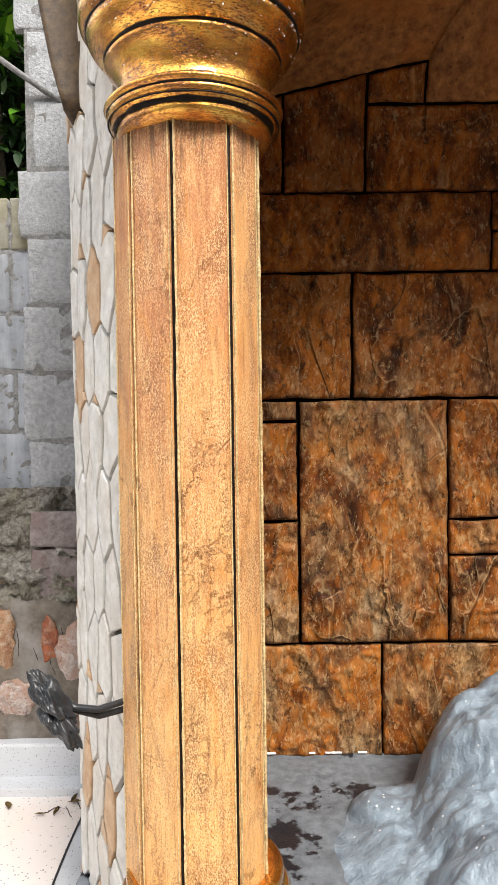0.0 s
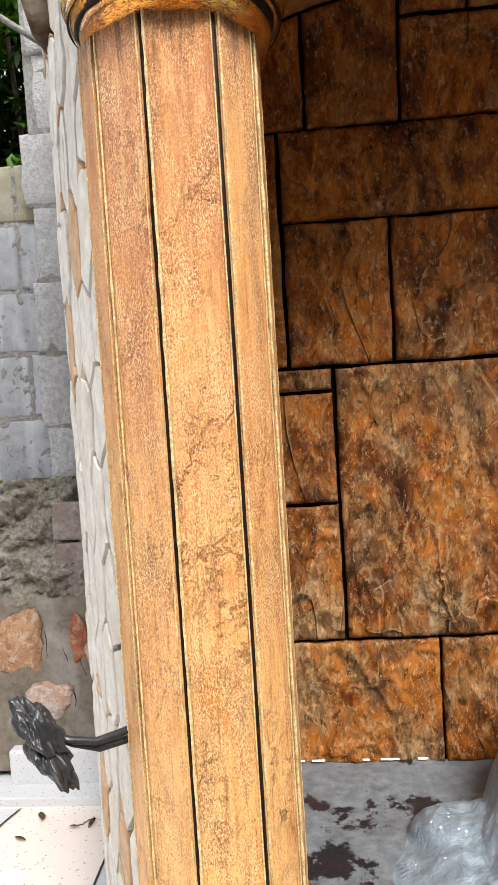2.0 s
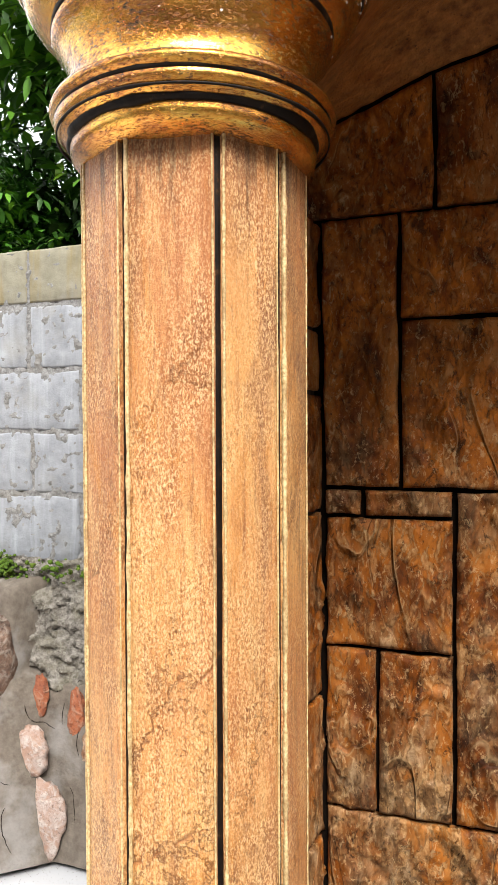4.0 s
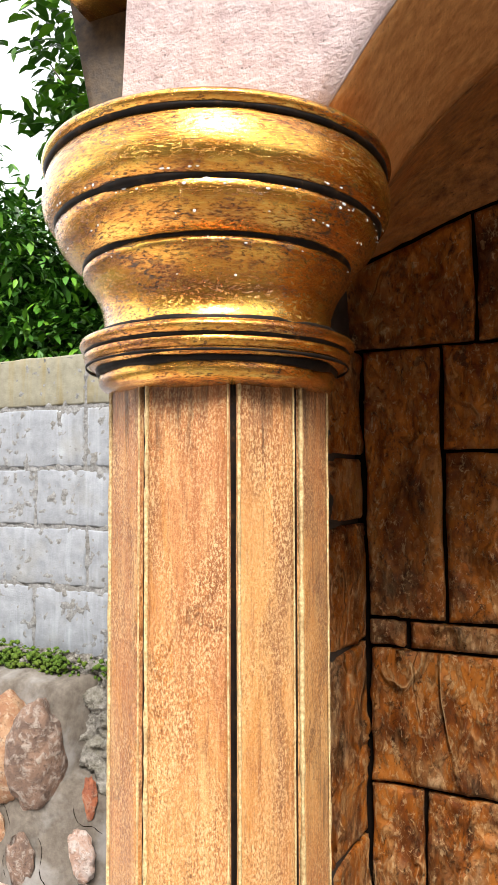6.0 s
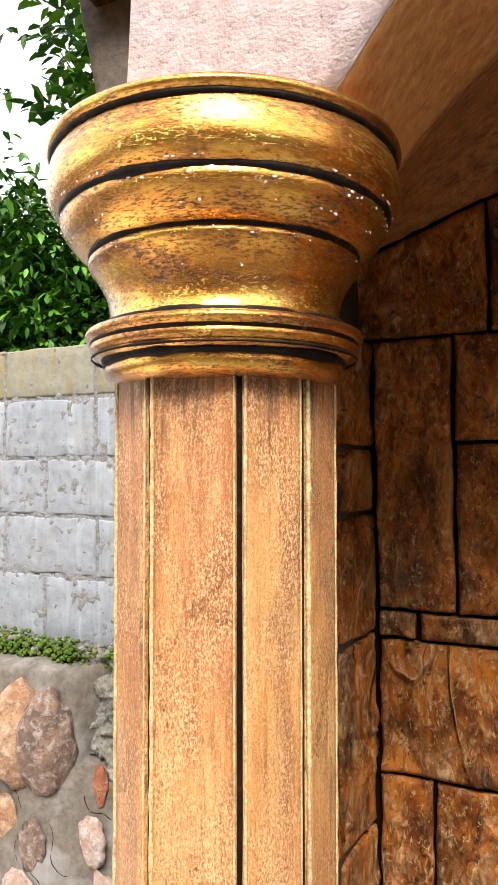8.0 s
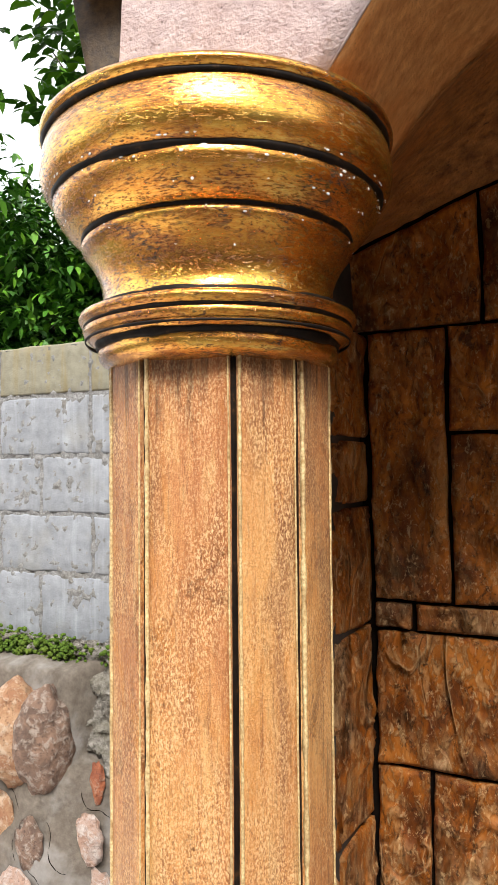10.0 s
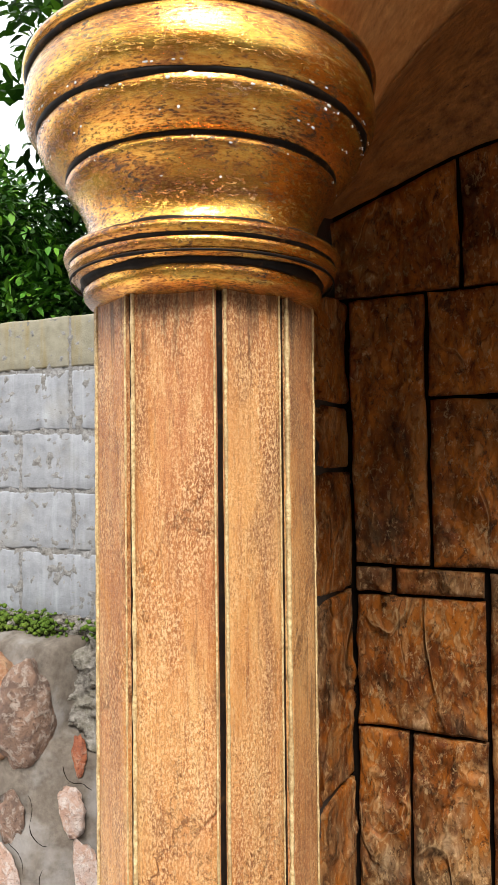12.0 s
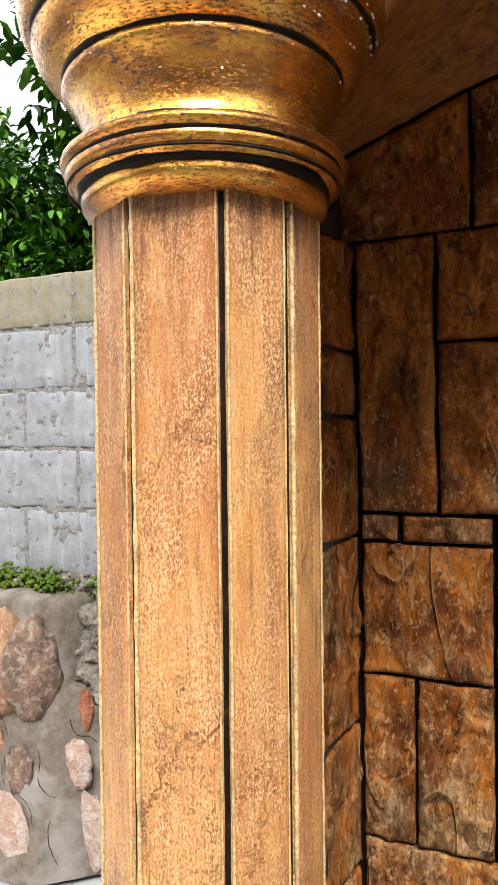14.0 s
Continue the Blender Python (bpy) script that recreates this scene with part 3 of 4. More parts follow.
def corner(i, j):
    """a corner of the cladding shared by the stones that meet there"""
    if (i, j) not in jit:
        jit[i, j] = (i * SW * 0.5 + rnd.uniform(-0.015, 0.015), j * SH * 0.25 + rnd.uniform(-0.026, 0.026))
    return jit[i, j]


def clad_stone(outline, mat):
    """a flat stone with rounded rim from its outline in (along, up)"""
    c = (sum(p[0] for p in outline) / len(outline), sum(p[1] for p in outline) / len(outline))
    ring = []
    for p, q in zip(outline, outline[1:] + outline[:1]):
        for f in (0.0, 0.04, 0.35, 0.65, 0.96):
            ring.append((p[0] + (q[0] - p[0]) * f, p[1] + (q[1] - p[1]) * f))
    tilt = rnd.uniform(-0.002, 0.002)
    rows = []
    for s, h in ((0.895, -0.002), (0.89, 0.008), (0.865, 0.0112), (0.72, 0.0118), (0.4, 0.0118)):
        rows.append([pier_at(c[0] + (p[0] - c[0]) * (s - 0.05), c[1] + (p[1] - c[1]) * (s + (1 - s) * 0.55), h + tilt + 0.002 * fbm((p[0], p[1], 0), 20, 4, 2)) for p in ring])
    bm = loft(rows, close_u=True)
    bm.faces.new([v for v in list(bm.verts)[-len(ring):]])
    return part("cladding_stone", bm, mat, pier, smooth=False)


for r in range(0, 18):
    for i in range(0, 7):
        xi = 2 * i + r % 2
        pts = [corner(xi + dx, 3 * r + dz) for dx, dz in ((0, 2), (1, 1), (1, -1), (0, -2), (-1, -1), (-1, 1))]
        if rnd.random() < 0.3:      # some are cut off flat at the top, with a small tan chip above
            tip = pts[0]
            left, right = pts[5], pts[1]
            cut_l, cut_r = [(e[0] + (tip[0] - e[0]) * 0.45, e[1] + (tip[1] - e[1]) * 0.45) for e in (left, right)]
            clad_stone([(a + 0.02, max(z, 0.0)) for a, z in (cut_l, tip, cut_r)], TAN)
            pts = [cut_r, right] + pts[2:5] + [left, cut_l]
        clad_stone([(a + 0.02, max(z, 0.0)) for a, z in pts], TAN if rnd.random() < 0.2 else CREAM)

# dark hood trim that hangs on the pier
rows = []
for k in range(17):
    z = 1.69 + 0.6 * k / 16
    x = float(np.interp(z, (1.69, 1.78, 1.89, 2.0, 2.23, 2.3), (-0.338, -0.362, -0.382, -0.398, -0.449, -0.462)))
    rows.append([(-0.29, 1.30, z), (x + 0.010, 1.296, z), (x + 0.003, 1.292, z), (x, 1.296, z), (x, 1.44, z), (-0.29, 1.44, z)])
hood = thing("hood_trim", "dark weathered curved hood trim on the clad pier", "trim")
part("band", loft(rows, close_u=True, cap=True), DARKTRIM, hood)

# ---- arch over the column ----
AX, AY, TURNED = -0.080, 1.097, radians(10.5)
EX, EN = Vector((math.cos(TURNED), math.sin(TURNED), 0)), Vector((-math.sin(TURNED), math.cos(TURNED), 0))


def on_arch(s, n, z):
    return Vector((AX, AY, 0)) + EX * s + EN * n + Vector((0, 0, z))


SC, ZC, RA = 0.657, 1.482, 0.605
curve = [(-0.066, 1.760), (0.02, 1.760), (0.118, 1.762)]
curve += [(SC + RA * math.cos(radians(a)), ZC + RA * math.sin(radians(a))) for a in range(148, 31, -4)]
curve += [(1.2, 1.77), (1.50, 1.77)]
N0, N1 = -0.10, 0.21
arch = thing("arch", "rendered arch with a pale pink face and brown underside", "arch")
top = 2.75
fine_rows = []
for f in np.linspace(0, 1, 24):
    fine_rows.append([on_arch(s + 0.045 * f * (1 if k == 0 else 0), N0 + 0.003 * fbm((s, z + f, 0), 6, 2, 3) - 0.002, z + (top - z) * f) for k, (s, z) in enumerate(curve)])
fine_rows += [[on_arch(s, N0 + 0.05, top) for s, z in curve], [on_arch(s, N0 + 0.05, z) for s, z in curve]]
part("face", loft(fine_rows, close_v=True), PINK, arch, "pale pink rough render")
rows = []
for n in np.linspace(N0 + 0.003, N1, 14):
    rows.append([on_arch(s, n, z - 0.003 + 0.003 * fbm((s, n, z), 8, 9, 3)) for s, z in curve[2:]])
rows += [[on_arch(s, N1, top - 0.02) for s, z in curve[2:]], [on_arch(s, N0 + 0.003, top - 0.02) for s, z in curve[2:]]]
part("underside", loft(rows, close_v=True), SOFFIT, arch, "brown stained render")

# shoulder between the back wall and the rear of the arch
rows = []
for k in range(49):
    if k <= 34:
        f = k / 34
        x = X0 - 0.12 + (0.47 - X0 + 0.12) * f
        v = float(np.interp(x, (X0 - 0.12, 0.10, 0.47), (1.845, 1.962, 2.035)))
    else:
        x, v = 0.47, 2.035 + 0.62 * (k - 34) / 14
    a = back_at(x, v + 0.006, 0.012)
    s = 0.72 * min(k / 34, 1.0) + 0.12 * max(0, k - 34) / 14
    b = on_arch(s, N1 - 0.004, float(np.interp(s, [c[0] for c in curve], [c[1] for c in curve])) - 0.004)
    row = []
    for g in np.linspace(0, 1, 26):
        q = a.lerp(b, g) + Vector((0, 0, 0.035 * math.sin(math.pi * g)))
        row.append(q + Vector((0, 0, 0.006 * fbm(q, 7, 3, 4) - 0.010 * max(0.0, fbm(q + Vector((0, q.z, 0)), 16, 6, 4) - 0.25))))
    rows.append([a + Vector((0, 0.02, 0.012))] + row + [b + Vector((0, 0.01, 0.03))])
part("shoulder", loft(rows), VAULT, arch, "cracked ochre render bending into the vault")

edge = [on_arch(s, N0 + 0.001, z) for s, z in curve[2:]]
part("edge", tube(edge, [0.0022 * (0.8 + 0.9 * fbm(p, 40, 1, 3)) for p in edge], 6), PINK, arch, "chipped pale edge")

# gold moulding that caps the outer edge above
mould = thing("gold_moulding", "short gold-painted moulding above the pier", "moulding")
prof = [(1.30, 2.155), (1.235, 2.16), (1.215, 2.18), (1.225, 2.20), (1.205, 2.22), (1.20, 2.3), (1.30, 2.3)]
rows = [[(x, y, z) for y, z in prof] for x in (-0.405, -0.40, -0.36, -0.28, -0.20)]
part("strip", loft(rows, close_u=True, cap=True), GOLD, mould)

# ---- column ----
column = thing("column", "octagonal column of honey wood-look planks with gold capital", "column")
corners = [Vector((x, y, 0)) for x, y in ((-0.212, 1.10), (-0.176, 1.04), (-0.1081, 0.9964), (-0.021, 1.0125), (0.0195, 1.0686), (0.023, 1.15), (-0.02, 1.205), (-0.17, 1.20))]
ZB, ZT = 0.37, 1.552
centre = Vector((AX, AY, 0))


def ring_of(r, z, n=96):
    return [(AX + r * math.cos(k * math.tau / n), AY + r * math.sin(k * math.tau / n), z) for k in range(n)]


core = [[centre + (c - centre) * 0.952 + Vector((0, 0, z)) for c in corners] for z in (ZB - 0.02, ZT + 0.02)]
part("core", loft(core, close_u=True, cap=True), BLACK, column, "dark grooves between the planks", smooth=False)
for k in range(8):
    p, q = corners[k], corners[(k + 1) % 8]
    along = (q - p).normalized()
    nrm = Vector((along.y, -along.x, 0))
    wide = (q - p).length
    g = 0.0046
    nz, nw = 110, 8
    rows = []
    for j in range(nz + 1):
        z = ZB + (ZT - ZB) * j / nz
        row = []
        for i in range(-1, nw + 2):
            f = min(max(i / nw, 0), 1)
            edge = min(f, 1 - f) * wide
            wav = 0.0007 * fbm((0, k, z), 6, 3, 3)
            out = -0.006 if i < 0 or i > nw else 0.0004 * fbm((f * 0.1, z, k), 30, 2, 3) - 0.0016 * max(0, 1 - edge / 0.004) ** 2
            row.append(p + along * (g + (wide - 2 * g) * f + wav) + nrm * out + Vector((0, 0, z)))
        rows.append(row)
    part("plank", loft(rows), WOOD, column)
    # thin gilded bead along the groove
    for at, r in ((0.0056, (0.0018, 0.0018, 0.0022, 0.0018, 0.0028, 0.0018, 0.0018, 0.0018)[k]), (wide - 0.0058, 0.0011)):
        zs = np.linspace(ZB, ZT, 150)
        bead = [p + nrm * -0.0009 + along * (at + 0.0005 * fbm((k, at * 90, z), 8, 1, 2)) + Vector((0, 0, z)) for z in zs]
        part("bead", tube(bead, [r * (0.9 + 0.5 * fbm((k, at * 50, z), 40, 4, 3)) for z in zs], 6), BEAD, column, "thin worn gilded bead")

# capital: turned profile from the neck upwards
CAPITAL = (
    (0.085, 1.535), (0.117, 1.543), (0.1205, 1.547), (0.1215, 1.553), (0.1195, 1.558), (0.121, 1.560), (0.129, 1.564), (0.135, 1.570),
    (0.1365, 1.575), (0.1335, 1.5775), (0.1335, 1.579), (0.1385, 1.581), (0.1405, 1.585), (0.139, 1.589), (0.134, 1.591),
    (0.121, 1.594), (0.1172, 1.600), (0.1165, 1.608), (0.1172, 1.617), (0.1205, 1.628), (0.126, 1.639), (0.132, 1.648),
    (0.1365, 1.653), (0.1380, 1.657), (0.1365, 1.661), (0.134, 1.663), (0.142, 1.666), (0.150, 1.672), (0.158, 1.681),
    (0.1635, 1.690), (0.1650, 1.697), (0.1625, 1.700), (0.163, 1.7015), (0.1695, 1.704), (0.1755, 1.713), (0.1775, 1.723),
    (0.1768, 1.736), (0.1742, 1.747), (0.1705, 1.7555), (0.1765, 1.758), (0.1785, 1.762), (0.1775, 1.766), (0.172, 1.767), (0.05, 1.766))
capital = part("capital", loft([ring_of(0.10, z) for z in (1.54, 1.76)], close_u=True, cap=True), BLACK, column, "turned capital in gold paint over dark glaze")
for name, i, j in (("collar", 0, 5), ("lower_ring", 5, 9), ("upper_ring", 9, 15), ("neck", 15, 25), ("band", 25, 31), ("bowl", 31, 38), ("lip", 38, 43)):
    part(name, loft([ring_of(r, z, 128) for r, z in CAPITAL[i:j + 1]], close_u=True), GOLD, capital)
# dark rings in the creases: glaze plus crease shade, put in as colour
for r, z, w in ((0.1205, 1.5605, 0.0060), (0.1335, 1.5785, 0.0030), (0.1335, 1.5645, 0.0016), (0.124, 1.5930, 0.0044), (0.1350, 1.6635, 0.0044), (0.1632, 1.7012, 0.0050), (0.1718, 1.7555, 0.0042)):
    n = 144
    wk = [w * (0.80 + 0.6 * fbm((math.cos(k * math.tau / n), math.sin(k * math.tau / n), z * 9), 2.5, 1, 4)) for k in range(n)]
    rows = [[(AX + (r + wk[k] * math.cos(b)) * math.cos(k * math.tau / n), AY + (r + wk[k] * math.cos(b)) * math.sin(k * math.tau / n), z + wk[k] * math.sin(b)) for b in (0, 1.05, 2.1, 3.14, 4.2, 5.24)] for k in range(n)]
    part("glaze_line", loft(rows, close_u=True, close_v=True), BLACK, capital, "dark glaze and crease shade drawn in the groove")
part("base_ring", loft([ring_of(r, z - 0.025) for r, z in ((0.09, 0.405), (0.112, 0.408), (0.122, 0.412), (0.127, 0.407), (0.128, 0.398), (0.124, 0.390), (0.122, 0.387), (0.132, 0.383), (0.139, 0.372), (0.138, 0.358), (0.130, 0.350), (0.142, 0.340), (0.148, 0.325), (0.15, 0.195))], close_u=True), GOLD, column, "gold-painted base moulding")

# white paint specks spattered on the capital
bm = bmesh.new()
rnd = random.Random(11)
prof = [(0.170, 1.707), (0.1757, 1.722), (0.1645, 1.694), (0.1545, 1.677), (0.1375, 1.656), (0.1225, 1.633), (0.1172, 1.616), (0.1365, 1.573)]
for k in range(190):
    r, z = prof[min(int(abs(rnd.gauss(0, 2.2))), 7)]
    z += rnd.uniform(-0.004, 0.004)
    a = radians(rnd.uniform(-150, 30))
    c = Vector((AX + r * math.cos(a), AY + r * math.sin(a), z))
    s = rnd.choice((0.0006, 0.0008, 0.001, 0.0013, 0.0017))
    m = Matrix.Translation(c) @ Matrix.Rotation(a, 4, "Z") @ Matrix.Diagonal((0.0006, s * rnd.uniform(0.8, 2.0), s * 0.9, 1))
    bmesh.ops.create_icosphere(bm, subdivisions=1, radius=1.0, matrix=m)
part("paint_specks", bm, WHITE, capital, "spattered white paint specks", kind="stuff")

# ---- grey rock in the alcove ----
def rock_height(x, y):
    """height of the moulded rock over the floor: swellings that run into one another"""
    total = 0.0
    for cx, cy, rx, ry, h, p in ((0.74, 1.58, 0.36, 0.28, 0.31, 2.8), (0.62, 1.42, 0.28, 0.30, 0.21, 2.2), (0.33, 1.58, 0.11, 0.09, 0.06, 2.2), (0.46, 1.22, 0.15, 0.13, 0.13, 2.0), (0.60, 1.18, 0.24, 0.2, 0.19, 2.0), (0.95, 1.3, 0.35, 0.35, 0.30, 2.0)):
        d = math.hypot((x - cx) / rx, (y - cy) / ry)
        f = h * math.sqrt(max(0.0, 1 - d ** p))
        total += math.exp(f * 45) - 1
    skirt = 0.17 * max(0.0, 1 - math.hypot((x - 0.60) / 0.47, (y - 1.40) / 0.44)) ** 1.15
    total += math.exp(skirt * 45) - 1
    f = math.log(1 + total) / 45
    if f <= 0:
        return 0.16
    return 0.165 + f + (0.036 * fbm((x, y, 0), 6, 2, 4) + 0.005 * fbm((x, y, 0), 26, 5, 3)) * min(1, f / 0.08)


rows = [[(x, y, rock_height(x, y)) for x in np.linspace(0.14, 1.3, 200)] for y in np.linspace(0.98, 1.868, 150)]
tagged(part("rock", loft(rows), ROCK), "large moulded artificial rock painted glossy blue-grey", "rock")

# ---- black plastic bag on cables from the pier ----
cables = thing("cable_bundle", "two dark cables ending in a wrapped black plastic bag", "cable")
for dz, dy in ((0.0, 0.0), (-0.017, 0.012)):
    path = [(-0.185, 1.125, 0.655 + dz), (-0.215, 1.095 + dy, 0.652 + dz), (-0.245, 1.07 + dy, 0.652 + dz * 0.9), (-0.275, 1.055 + dy, 0.662 + dz * 0.6), (-0.30, 1.05, 0.672)]
    part("cable", tube(path, 0.0055, 10), PLASTIC, cables)
bm = bmesh.new()
bmesh.ops.create_icosphere(bm, subdivisions=6, radius=1.0)
for v in bm.verts:
    d = v.co.normalized()
    k = 1 + 0.35 * fbm(d, 1.7, 7, 2) - 0.22 * abs(fbm((d.x, d.y, d.z * 0.35), 2.4, 3, 2)) + 0.03 * fbm(d, 9, 5, 2) - 0.35 * math.exp(-((d.z + 0.15) / 0.14) ** 2)
    x, y, z = d.x * 0.034 * k, d.y * 0.030 * k, d.z * 0.052 * k
    v.co = Vector((-0.304 - z * 0.35 + x, 1.045 + y, 0.665 + z - x * 0.5))
part("bag", bm, PLASTIC, cables, "crumpled black plastic bag")

# ---- cement block wall at the back ----
WY = 2.30
bm = soft_box((-4.5, WY + 0.016, 0.0), (0.4, WY + 0.19, 1.86), 0.004)
wall_blocks = part("wall_blocks", bm, MORTAR, label="grey cement-block boundary wall with stained top course", kind="structure", smooth=False)


def ease(f, n, size):
    """pulls the outermost inner line close to the rim, for a crisp worn edge"""
    if 0 < f < 1.5 / n:
        return 0.006 / size
    if 1 - 1.5 / n < f < 1:
        return 1 - 0.006 / size
    return f


def cement_block(x0, x1, z0, z1, y0, parent, mat=BLOCK, seed=0.0, rough=0.002, name="cement_block"):
    nx, nz = max(3, int((x1 - x0) / 0.02)), max(3, int((z1 - z0) / 0.02))
    rows = []
    for j in range(-1, nz + 2):
        row = []
        for i in range(-1, nx + 2):
            fi, fj = [0.0 if f <= 0 else 1.0 if f >= 1 else min(max((f - 0.5) * 1.0 + 0.5, 0), 1) for f in (i / nx, j / nz)]
            fi, fj = ease(fi, nx, (x1 - x0)), ease(fj, nz, (z1 - z0))
            x, z = x0 + (x1 - x0) * fi, z0 + (z1 - z0) * fj
            e = min(fi, 1 - fi, fj, 1 - fj)
            x += rough * 1.5 * fbm((x, z, seed), 11, 1, 3)
            z += rough * 1.5 * fbm((x, z, seed), 11, 6, 3)
            y = y0 + rough * fbm((x, z, seed), 14, 3, 3) + (0.003 if e == 0 else 0)
            if i < 0 or j < 0 or i > nx or j > nz:
                y = y0 + 0.03
            row.append((x, y, z))
        rows.append(row)
    return part(name, loft(rows), mat, parent)


# crumbly mortar squeezed out between the blocks
rows = [[(x, WY + 0.003 - 0.008 * fbm((x, z, 0), 42, 5, 5) - 0.003 * fbm((x, z, 1), 9, 2, 2), z) for x in np.linspace(-2.3, 0.3, 330)] for z in np.linspace(0.86, 1.855, 150)]
part("mortar", loft(rows), MORTAR, wall_blocks, "crumbly grey mortar in the joints")
courses = [(0.866, 1.078, -1.40), (1.090, 1.276, -1.18), (1.290, 1.474, -1.40), (1.488, 1.68, -1.19)]
for c, (z0, z1, x) in enumerate(courses):
    x -= 2.4
    while x < 0.3:
        cement_block(x + 0.007, x + 0.393, z0, z1, WY, wall_blocks, seed=c * 3.1 + x, rough=0.0045)
        x += 0.4
x = -3.99
while x < 0.3:
    cement_block(x + 0.005, x + 0.395, 1.694, 1.862, WY - 0.001, wall_blocks, CAPMOSS, seed=x, name="coping_block")
    x += 0.4

# toothed end of a second wall of grey blocks, standing a little proud
stub = soft_box((-0.715, WY - 0.0435, 0.30), (0.4, WY + 0.01, 3.0), 0.004)
wall_stub = part("wall_stub", stub, MORTAR, label="ragged end of a taller grey cement-block wall", kind="structure", smooth=False)
z, k = 0.835, 0
while z < 2.9:
    h = 0.222
    x0 = -0.735 + (0.012, -0.004, 0.0, 0.02, -0.008, 0.045, 0.03, -0.01, 0.02, 0.0)[k % 10]
    cement_block(x0, x0 + 0.395, z, z + h - 0.008, WY - 0.045, wall_stub, ROUGHBLOCK, 20.0 + k, 0.004)
    cement_block(x0 + 0.405, x0 + 0.8, z, z + h - 0.008, WY - 0.045, wall_stub, ROUGHBLOCK, 40.0 + k, 0.004)
    z += h
    k += 1
for k, (z0, z1) in enumerate(((0.715, 0.825), (0.53, 0.705))):
    x = -0.70
    while x < 0.3:
        cement_block(x, x + 0.19, z0, z1, WY - 0.125, wall_stub, BRICK, 60.0 + k + x, 0.005, "brick")
        x += 0.2

# rough mortar band and rubble base
rows = [[(x, WY - 0.068 - 0.30 * f ** 1.5 * 0.2 + 0.040 * fbm((x, f * 0.4, 0), 12, 4, 7) - 0.030 * abs(fbm((x, f * 0.4, 2), 30, 7, 5)), 0.90 - 0.36 * f + 0.012 * fbm((x, f, 3), 7, 2, 3)) for x in np.linspace(-2.4, 0.4, 330)] for f in np.linspace(0, 1, 56)]
part("trim_mortar", loft(rows), ROUGH, label="rough dark mortar band under the blocks", kind="structure")


def rubble_y(x, z):
    f = min(max((0.86 - z) / 0.8, 0), 1)
    left = min(max((-0.98 - x) / 0.14, 0), 1)
    low = min(max((0.60 - z) / 0.06, 0), 1)
    full = max(low, left)
    return 2.31 - 0.03 * left - (0.13 + 0.07 * f + (0.02 + 0.08 * f) * left) * full + 0.010 * fbm((x, z, 0), 6, 8, 4)


rows = [[(x, rubble_y(x, z), z) for x in np.linspace(-4.4, 0.3, 300)] for z in np.linspace(0.05, 0.56, 30)]
rows += [[(x, rubble_y(x, z) + (0.05 if x > -1.1 else 0.0), z) for x in np.linspace(-4.4, 0.3, 300)] for z in np.linspace(0.57, 0.82, 14)]
rows += [[(x, rubble_y(x, 0.82) + 0.06, 0.835 + 0.01 * fbm((x, 0, 0), 12, 2, 3)) for x in np.linspace(-4.4, 0.3, 300)], [(x, WY + 0.02, 0.84) for x in np.linspace(-4.4, 0.3, 300)]]
wall_base = part("wall_base", loft(rows), BEDDING, label="rubble stone base wall set in grey mortar", kind="structure")


def rubble_stone(x, z, w, h, seed, y=None, deep=0.035, mat=RUBBLE, tilt=0.0):
    bm = bmesh.new()
    bmesh.ops.create_icosphere(bm, subdivisions=4 if h > 0.25 else 3, radius=1.0)
    y = rubble_y(x, z) if y is None else y
    for v in bm.verts:
        d = v.co.normalized()
        k = 1 + (0.34 * fbm(d, 1.3, seed, 2) + 0.16 * fbm(d, 3.2, seed, 5)) * (0.45 if h > 0.25 else 1.0)
        a, b = d.x * w / 2 * k, d.z * h / 2 * k
        v.co = Vector((x + a * math.cos(tilt) - b * math.sin(tilt), y + d.y * deep * k, z + a * math.sin(tilt) + b * math.cos(tilt)))
    return part("rubble_stone", bm, mat, wall_base)


rnd = random.Random(21)
# the stones in plain view: along, up, width, height, lean, tint
NEAR = [
    (-1.295, 0.635, 0.150, 0.32, 0.05, RUBBLE), (-1.190, 0.625, 0.150, 0.33, -0.06, RUST),
    (-1.026, 0.516, 0.042, 0.11, 0.0, RED_RUBBLE), (-0.920, 0.461, 0.048, 0.15, -0.08, RED_RUBBLE), (-0.822, 0.407, 0.125, 0.21, -0.25, RUBBLE),
    (-1.046, 0.363, 0.115, 0.13, 0.0, PALE_RUBBLE), (-1.000, 0.180, 0.125, 0.20, 0.06, PALE_RUBBLE), (-0.735, 0.250, 0.12, 0.10, 0.1, PALE_RUBBLE),
    (-1.190, 0.347, 0.085, 0.14, 0.05, RUST), (-1.340, 0.387, 0.13, 0.17, 0.0, RUBBLE), (-1.215, 0.160, 0.14, 0.22, 0.1, PALE_RUBBLE),
    (-0.640, 0.420, 0.05, 0.13, 0.0, RED_RUBBLE), (-0.560, 0.380, 0.10, 0.16, 0.1, PALE_RUBBLE),
]
